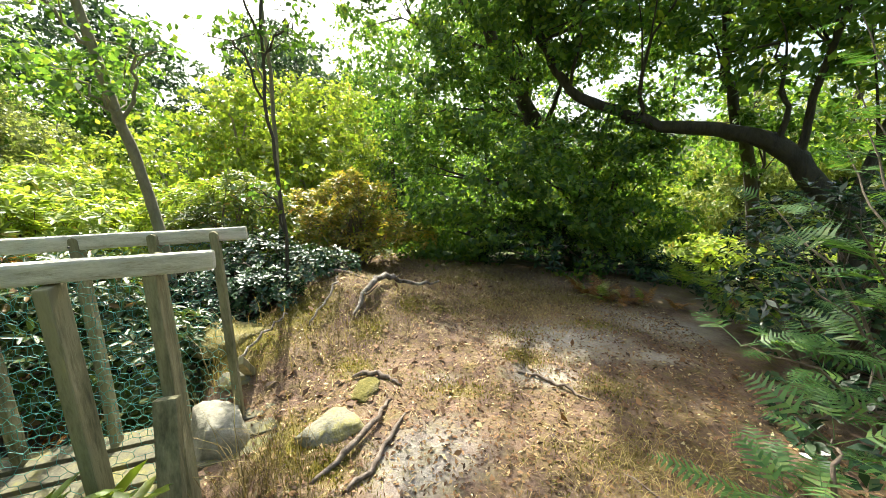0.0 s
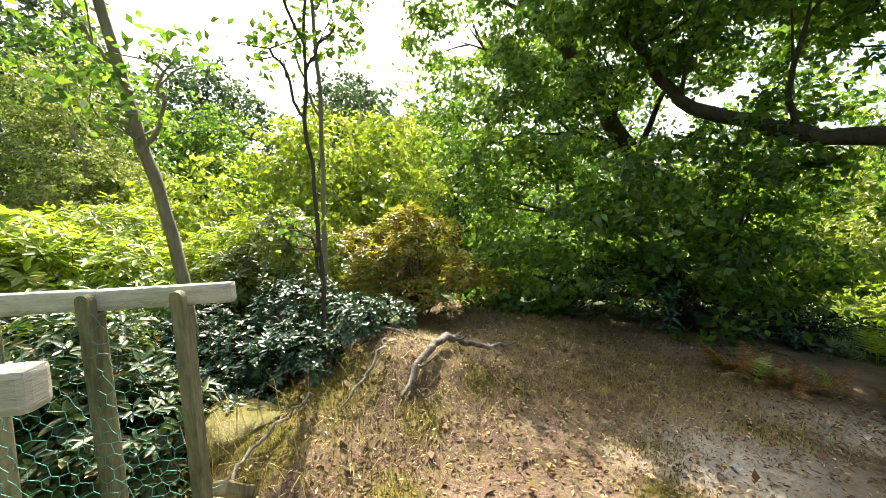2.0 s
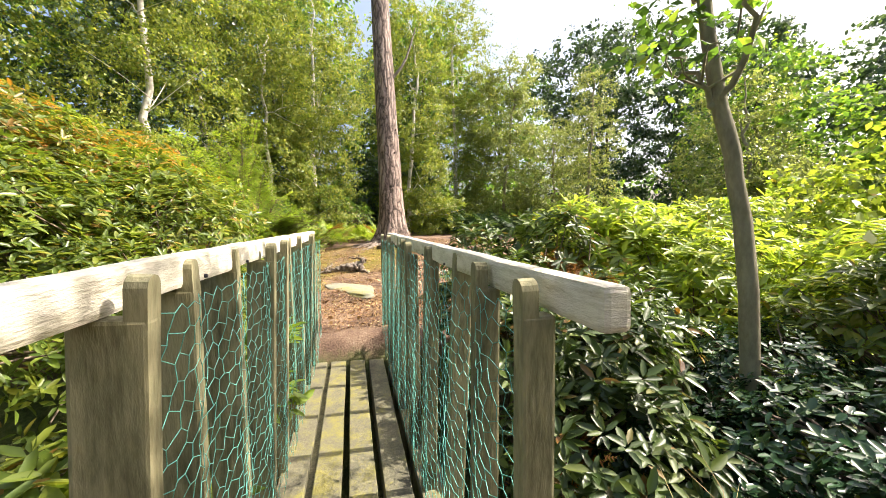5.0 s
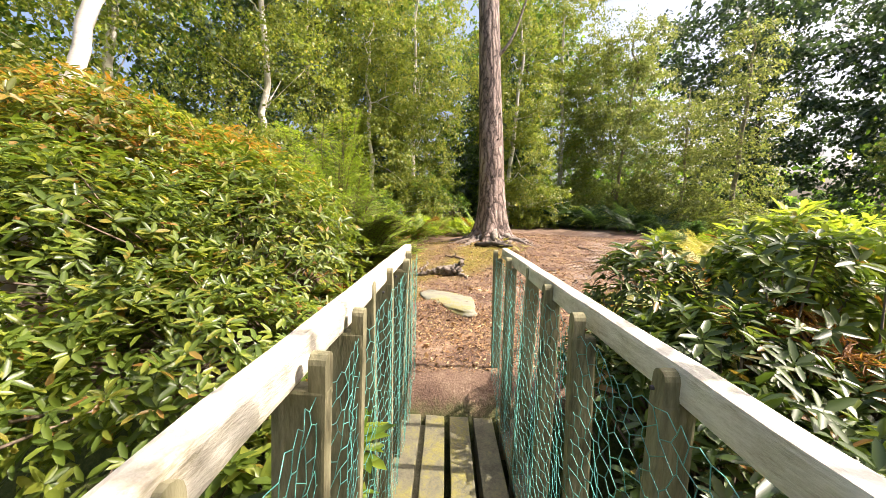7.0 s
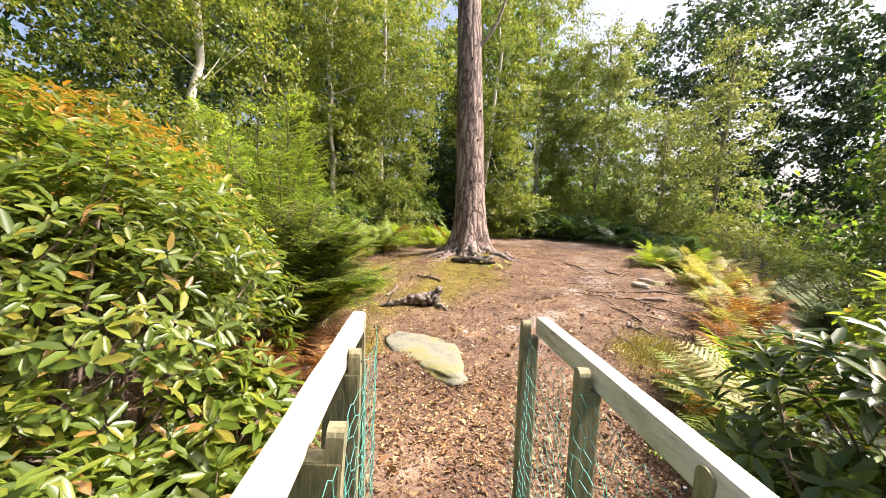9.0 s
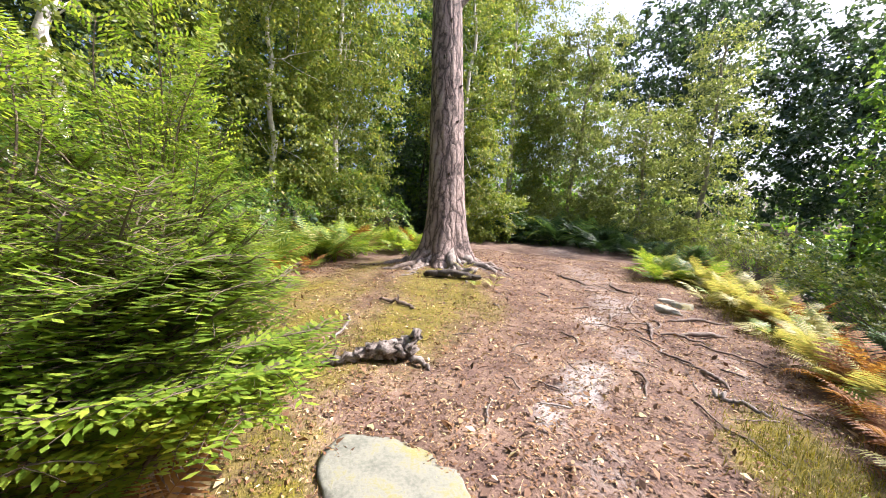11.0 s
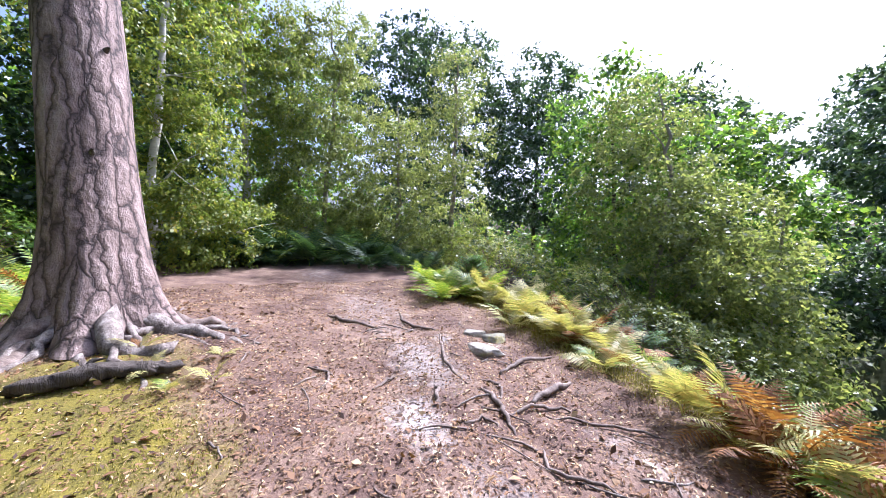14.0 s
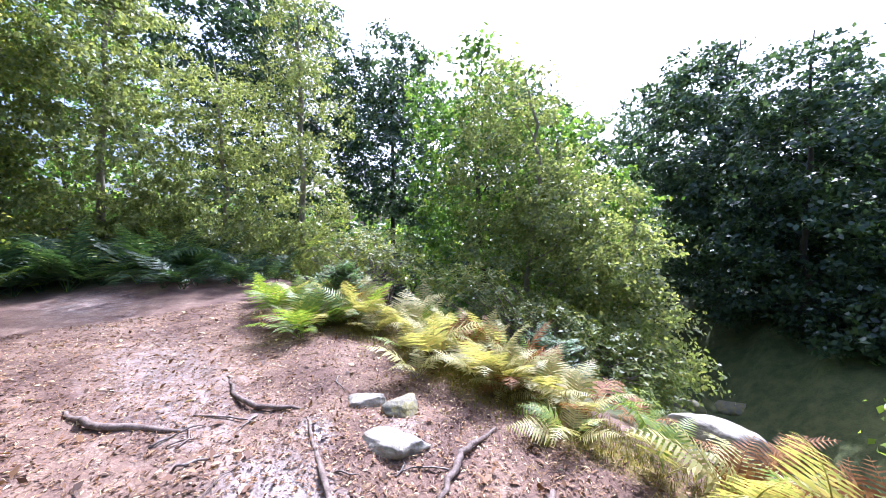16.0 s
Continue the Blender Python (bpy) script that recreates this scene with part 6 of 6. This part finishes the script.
shrub("rhododendron", "sunlit shrubs in the hollow", (5.5, 10.0), [(5.2, 9.8, -1.1, 1.4, 1.2, 0.8), (7.0, 9.4, -1.3, 1.5, 1.2, 0.9), (4.0, 10.5, -1.0, 1.2, 1.0, 0.8), (4.4, 7.8, -0.8, 1.2, 0.9, 0.6), (6.2, 7.4, -1.0, 1.2, 1.0, 0.8)], 1100, 0.16, M_YELLOW, 91)
shrub("evergreen_shrub", "glossy shrub growing down the slope", (-10.6, 7.0), [(-10.8, 6.8, -0.4, 1.0, 0.9, 0.7), (-9.9, 7.4, -0.9, 1.0, 0.9, 0.8), (-12.0, 6.6, 0.0, 1.0, 0.9, 0.8), (-9.6, 6.3, -0.9, 0.6, 0.6, 0.4)], 1500, 0.08, M_BIRCH, 92, 0.4, 7, fine=False)
shrub("evergreen_shrub", "dense shrub on the edge of the slope", (-13.8, 6.2), [(-13.6, 6.1, 0.4, 1.1, 0.9, 0.8), (-15.0, 6.0, 0.7, 1.1, 1.0, 0.9), (-16.0, 7.6, 0.5, 1.4, 1.2, 1.0)], 1100, 0.09, M_BIRCH, 93, 0.42, 7, fine=False)
shrub("evergreen_shrub", "leafy shrub across the gully by the path", (-5.8, 5.0), [(-6.2, 4.8, -0.3, 0.8, 0.7, 0.6), (-5.4, 5.9, -0.2, 0.9, 0.8, 0.7)], 600, 0.1, M_RHODO, 94)
for k, (x, y) in enumerate([(-14.5, -3.6), (-16.4, -4.4), (-13.0, -5.6), (-11.0, -4.6), (-9.0, -3.8), (-18.8, -2.4), (-7.6, -3.2)]):
    z = gz(x, y)
    shrub("evergreen_shrub", "shaded shrub in the birch thicket", (x, y), [(x, y, z + 0.7, 1.1, 1.0, 0.8), (x + 0.8, y - 0.5, z + 1.1, 1.0, 0.9, 0.9)], 480, 0.11, M_OAK, 100 + k, 0.45, 6, fine=False)


def yew(name, label, foot, shoots, seed, size=0.035, leaf=M_YEW):
    """Feathery evergreen: arching shoots, each with flat sprays of short needles along side twigs."""
    rng = np.random.RandomState(seed)
    foot = np.array([foot[0], foot[1], gz(foot[0], foot[1]) - 0.05])
    e = thing(name, label, "shrub", tuple(foot))
    stems, NP, ND = [], [], []
    for tip in shoots:
        tip = np.asarray(tip, float)
        mid = foot * 0.45 + tip * 0.55 + (0, 0, 0.18 * np.linalg.norm(tip - foot)) + rng.normal(0, 0.06, 3)
        line = curve_points([foot + rng.normal(0, 0.06, 3), mid, tip], 22)
        stems.append(tube(line - foot, np.linspace(0.014, 0.002, 22), 4))
        for i in range(5, 22):
            t = line[min(i + 1, 21)] - line[i - 1]
            t /= np.linalg.norm(t)
            sd = np.cross(t, (0, 0, 1))
            sd /= np.linalg.norm(sd) + 1e-6
            for sg in (-1, 1):
                L = 0.34 * (1 - (i - 5) / 19) ** 0.6 * rng.uniform(0.6, 1.1) + 0.04
                d = sd * sg + t * 0.7 + (0, 0, rng.normal(-0.05, 0.2))
                d /= np.linalg.norm(d)
                tw = np.stack([line[i], line[i] + d * L * 0.5, line[i] + d * L - (0, 0, 0.12 * L)])
                stems.append(tube(tw - foot, (0.003, 0.002, 0.001), 3))
                k = int(L / 0.017)
                u = np.linspace(0.08, 1, k)
                p = line[i] + d * L * u[:, None] - np.array([0, 0, 0.12 * L]) * (u ** 2)[:, None]
                s2 = np.cross(d, (0, 0, 1))
                s2 /= np.linalg.norm(s2) + 1e-6
                side = np.where(np.arange(k) % 2 == 0, 1, -1)[:, None]
                NP.append(p)
                ND.append(s2 * side + d * 0.55 + rng.normal(0, 0.12, (k, 3)))
    tagged(place_part("twigwork", mesh_of("twigwork", *joined(stems), M_TWIG, True), e), kind="stuff")
    p, d = np.concatenate(NP) - foot, np.concatenate(ND)
    d /= np.linalg.norm(d, axis=1, keepdims=True)
    w = np.cross(d, (0, 0, 1))
    w /= np.linalg.norm(w, axis=1, keepdims=True) + 1e-6
    L = size * rng.uniform(0.8, 1.3, (len(p), 1))
    v = np.stack([p, p + d * L * 0.5 + w * 0.01, p + d * L, p + d * L * 0.5 - w * 0.01], 1).reshape(-1, 3)
    place_part("foliage", mesh_of("foliage", v, np.arange(len(v)).reshape(-1, 4), leaf), e)
    return e


def shoots_in(c, r, n, seed):
    rng = np.random.RandomState(seed)
    d = rng.normal(0, 1, (n, 3))
    d[:, 2] = np.abs(d[:, 2]) * 0.8 + 0.05
    d /= np.linalg.norm(d, axis=1, keepdims=True)
    return np.asarray(c) + d * np.asarray(r) * rng.uniform(0.6, 1.05, (n, 1))


yew("yew_bush", "bright feathery yew bush reaching over the path", (-5.2, -0.35), shoots_in((-5.3, -0.02, 0.4), (0.5, 0.6, 0.9), 74, 1), 201, 0.05)
yew("yew_bush", "tall feathery yew behind the rhododendron", (-6.6, -1.9), shoots_in((-6.4, -1.8, 0.6), (1.4, 1.0, 2.3), 70, 2), 202, 0.065)
yew("yew_bush", "yew shoots above the rhododendron bank", (-5.4, -1.5), shoots_in((-5.3, -1.3, 0.4), (0.8, 0.7, 1.7), 34, 3), 203, 0.055)
yew("pine_seedling", "young soft-needled pine among the bracken", (-12.8, 4.5), shoots_in((-12.8, 4.5, 0.4), (0.3, 0.3, 0.7), 12, 4), 204, 0.06, M_ROWAN)
yew("pine_seedling", "blue-green young pine on the slope", (-10.2, 6.0), shoots_in((-10.2, 6.0, -0.9), (0.5, 0.5, 1.0), 18, 5), 205, 0.07, M_ROWAN)

# rowan: fine pinnate leaves close to the path
ROWAN_LEAF = feather_meshes(M_ROWAN, 9, 0.3, 0.085, 4, 0.4, 2, "leaf")


def rowan(label, foot, tips, per, seed):
    rng = np.random.RandomState(seed)
    foot = np.array([foot[0], foot[1], gz(*foot) - 0.05])
    e = thing("rowan_sapling", label, "sapling", tuple(foot))
    for tip in tips:
        tip = np.asarray(tip, float)
        line = curve_points([foot, foot * 0.5 + tip * 0.5 + (0, 0, 0.25), tip], 14, 0.01, seed)
        place_part("stem", mesh_of("stem", *tube(line - foot, np.linspace(0.012, 0.003, 14), 5), M_TWIG, True), e)
        for k in range(per):
            i = rng.randint(4, 14)
            ob = new("leaf", ROWAN_LEAF)
            ob.parent = e
            sc = rng.uniform(0.7, 1.25)
            q = line[i] - foot
            ob.matrix_basis = pose(*q, rng.normal(0, 18), rng.uniform(-15, 30), rng.uniform(0, 360)) @ Matrix.Diagonal((sc, sc, sc, 1))
    return e


rowan("shaded rowan sapling with pinnate leaves over the path", (2.0, 3.0), [(1.5, 3.0, 0.1), (1.3, 3.35, 0.25), (1.6, 3.5, 0.6), (1.45, 3.1, 0.9), (1.7, 2.9, 1.2), (1.9, 3.6, 1.3), (1.4, 2.75, 0.45), (2.2, 3.2, 1.5), (1.75, 3.9, 0.9), (2.3, 4.1, 1.2)], 15, 301)
rowan("low rowan seedling at the path's edge", (1.15, 2.6), [(1.0, 2.6, 0.0), (1.2, 2.4, 0.08), (0.95, 2.75, -0.1), (1.3, 2.85, 0.1)], 9, 302)
rowan("tall rowan sapling with arching shoots", (2.8, 3.4), [(2.0, 3.4, 1.7), (2.4, 3.0, 1.9), (2.3, 4.2, 2.0), (2.8, 4.2, 1.4), (2.6, 3.6, 0.9), (2.7, 4.6, 1.7), (3.2, 4.4, 2.1)], 16, 303)
shrub("evergreen_shrub", "dark shrub in shade at the path's edge", (3.0, 4.6), [(2.8, 4.6, -0.2, 0.7, 0.7, 0.7), (3.4, 5.2, 0.1, 0.9, 0.8, 0.9), (2.3, 3.5, -0.5, 0.5, 0.6, 0.4), (3.4, 4.0, 0.6, 0.8, 0.8, 0.8)], 700, 0.11, M_HOLLY, 304, 0.42, 7, fine=False)

# ---- bracken ----
BEDS = [("bracken along the slope's edge", "yellow", (-10.4, 4.45), (0.7, 0.3), 14, 0.75), ("bracken along the slope's edge", "yellow", (-11.9, 4.7), (0.7, 0.35), 14, 0.85), ("bracken along the slope's edge", "green", (-13.6, 4.6), (0.8, 0.5), 12, 0.9),
        ("bracken on the slope", "brown", (-9.5, 4.9), (0.6, 0.25), 8, 0.7), ("bracken beside the path", "yellow", (-7.95, 3.95), (0.18, 0.12), 6, 0.8), ("bracken beside the path", "brown", (-7.55, 3.98), (0.25, 0.12), 7, 0.75), ("bracken beside the path", "brown", (-7.0, 3.75), (0.3, 0.12), 8, 0.8),
        ("bracken beside the path", "brown", (-6.3, 3.7), (0.4, 0.15), 11, 0.6), ("bracken along the slope's edge", "yellow", (-9.3, 4.4), (0.5, 0.15), 10, 0.7), ("bracken at the bridge's end", "green", (-5.2, 3.4), (0.4, 0.22), 12, 0.95), ("bracken at the bridge's end", "yellow", (-4.9, 3.7), (0.6, 0.3), 14, 1.0), ("bracken at the bridge's end", "brown", (-5.5, 3.35), (0.4, 0.12), 12, 0.58),
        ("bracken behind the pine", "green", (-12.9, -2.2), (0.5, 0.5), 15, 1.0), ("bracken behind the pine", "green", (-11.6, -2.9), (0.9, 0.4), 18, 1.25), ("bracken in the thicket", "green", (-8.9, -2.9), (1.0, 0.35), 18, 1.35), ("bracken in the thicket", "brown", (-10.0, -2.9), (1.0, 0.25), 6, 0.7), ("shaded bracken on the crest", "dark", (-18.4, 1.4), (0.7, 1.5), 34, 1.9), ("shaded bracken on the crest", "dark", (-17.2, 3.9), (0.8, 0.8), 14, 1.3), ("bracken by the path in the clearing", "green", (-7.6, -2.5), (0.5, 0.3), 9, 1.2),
        ("dead bracken under the oak", "brown", (1.55, 5.85), (0.35, 0.1), 8, 0.42), ("bracken on the sunny side of the mound", "green", (3.6, 6.4), (0.5, 0.5), 9, 0.8), ("bracken by the yew", "brown", (-4.8, 0.1), (0.2, 0.15), 6, 0.6), ("dead bracken at the gully", "brown", (-4.1, 3.75), (0.3, 0.2), 5, 1.0)]
rng = np.random.RandomState(77)
for k, (grp, tone, c, r, n, sc) in enumerate(BEDS):
    for q in range(n):
        x, y = c[0] + rng.normal(0, r[0]), c[1] + rng.normal(0, r[1])
        lift = 0.0
        fern(x, y, tone, 1000 + k * 40 + q, 1.15 * sc * rng.uniform(0.8, 1.15), rng.randint(5, 8), grp, "", lift)
for k in range(5):
    x, y = (-10.15, -9.9, -9.75, -10.25, -9.6)[k], (0.75, 0.3, 0.75, 0.15, 0.5)[k]
    fern(x, y, "yellow", 1900 + k, 0.38, 4, "young bracken among the pine's roots")

# ---- litter, grass ----
def scatter(name, label, category, make, material):
    v, f = make
    tagged(new(name, mesh_of(name, v, f, material)), label, category, kind="stuff")


def spots(n, boxes, rng):
    out = []
    tot = sum((b[1] - b[0]) * (b[3] - b[2]) * b[4] for b in boxes)
    for x0, x1, y0, y1, w in boxes:
        k = int(n * (x1 - x0) * (y1 - y0) * w / tot)
        out.append(np.stack([rng.uniform(x0, x1, k), rng.uniform(y0, y1, k)], 1))
    return np.concatenate(out)


rng = np.random.RandomState(9)
LB = [(-10.5, -4.4, -2.8, 4.2, 1.0), (-14.5, -10.5, -1.5, 4.8, 0.7), (-1.9, 2.2, 1.6, 7.2, 0.75), (-5.5, -3.6, 0.8, 3.2, 1.2)]


def flat_leaves(n, size, aspect, lift, tiltz):
    xy = spots(n, LB, rng)
    s = (xy[:, 0] - P1[0]) * D[0] + (xy[:, 1] - P1[1]) * D[1]
    xy = xy[(s < 0.1) | (s > 2.9)]
    i, j = np.clip(np.searchsorted(gx, xy[:, 0]), 0, nx_ - 1), np.clip(np.searchsorted(gy, xy[:, 1]), 0, ny_ - 1)
    xy = xy[rng.uniform(0, 1, len(xy)) > 1.0 * np.clip(cover[j, i, 0] - 0.3, 0, 1)]
    p = np.column_stack([xy, lands(xy[:, 0], xy[:, 1]) + lift])
    return leaves(p, np.tile((0, 0, 1.0), (len(p), 1)), size, aspect, rng, tiltz)


scatter("leaf_litter", "brown fallen leaves strewn over the path", "leaf litter", flat_leaves(135000, 0.03, 0.42, 0.006, 0.35), M_LITTER)
scatter("twig_litter", "thin dry twigs and pine needles on the ground", "twigs", flat_leaves(40000, 0.06, 0.05, 0.006, 0.16), M_NEEDLE)
scatter("oak_litter", "larger curled dead oak leaves on the ground", "leaf litter", flat_leaves(5000, 0.06, 0.55, 0.008, 0.45), M_LITTER)


def blades(spot, n, h, wid, lean, seed, flop=0.6):
    r = np.random.RandomState(seed)
    xy = np.concatenate([np.stack([r.normal(c[0], c[2], k), r.normal(c[1], c[3], k)], 1) for c, k in zip(spot, np.full(len(spot), n // len(spot)))])
    p = np.column_stack([xy, lands(xy[:, 0], xy[:, 1]) - 0.005])
    k = len(p)
    a = r.uniform(0, 2 * np.pi, k)
    way = np.column_stack([np.cos(a), np.sin(a), np.zeros(k)])
    H = (h * r.uniform(0.4, 1.2, k))[:, None]
    ln = (lean * r.uniform(0.3, 1.6, k))[:, None]
    side = np.column_stack([-np.sin(a), np.cos(a), np.zeros(k)]) * wid
    m = p + way * H * ln * 0.35 + (0, 0, 1) * H * 0.6
    t = p + way * H * ln + (0, 0, 1) * H * (1 - flop * ln * 0.5)
    v = np.stack([p - side, p + side, m + side * 0.8, m - side * 0.8, t + side * 0.15, t - side * 0.15], 1).reshape(-1, 3)
    o = (np.arange(k) * 6)[:, None]
    return v, np.concatenate([o + np.array([[0, 1, 2, 3]]), o + np.array([[3, 2, 4, 5]])])


scatter("moss_tufts", "short yellow-green moss and grass tufts", "moss", blades([(m[0], m[1], m[2] * 0.45, m[3] * 0.45) for m in MOSS], 42000, 0.028, 0.0022, 0.5, 3), M_GRASS)
scatter("dry_grass", "straw-coloured dry grass on the bank", "grass", blades([(-1.1, 4.9, 0.4, 0.5), (-0.9, 6.1, 0.5, 0.5), (-1.4, 5.6, 0.3, 0.4), (0.2, 6.4, 0.6, 0.4), (0.6, 5.6, 0.5, 0.3), (0.9, 3.1, 0.3, 0.25), (-0.2, 5.3, 0.5, 0.3), (-1.2, 5.6, 0.25, 0.25), (0.9, 5.3, 0.5, 0.3)], 9500, 0.1, 0.0014, 1.6, 4, 0.9), M_STRAW)
scatter("tall_grass", "tall straw grass stems by the bridge", "grass", blades([(-0.95, 2.75, 0.12, 0.12), (-1.0, 2.95, 0.1, 0.15), (-1.75, 3.75, 0.15, 0.15), (-1.3, 4.1, 0.2, 0.2)], 320, 0.34, 0.0018, 0.6, 5), M_STRAW)
scatter("edge_grass", "yellow-green grass on the edge of the slope", "grass", blades([(-10.2, 4.4, 0.7, 0.25), (-9.0, 4.3, 0.6, 0.2), (-11.8, 4.5, 0.7, 0.25), (-6.4, 3.0, 0.35, 0.2)], 9000, 0.1, 0.002, 0.9, 6), M_GRASS)


# ---- distant woodland ----
rng = np.random.RandomState(404)
ring = []
for k in range(150):
    a = 2 * np.pi * k / 150 + rng.normal(0, 0.02)
    rr = rng.uniform(38, 60)
    hh = rng.uniform(5, 10)
    x, y = -6 + rr * math.cos(a), 2 + rr * math.sin(a)
    ring.append((x, y, gz(x, y) + hh * 0.45, 4.2, 4.2, hh * 0.62))
P, N = crown_points(ring, 60000, rng, 1.1, 0.55)
scatter("distant_woodland", "continuous green woodland in the distance", "woodland", leaves(P, N, 0.75, 0.7, rng), M_OAK)
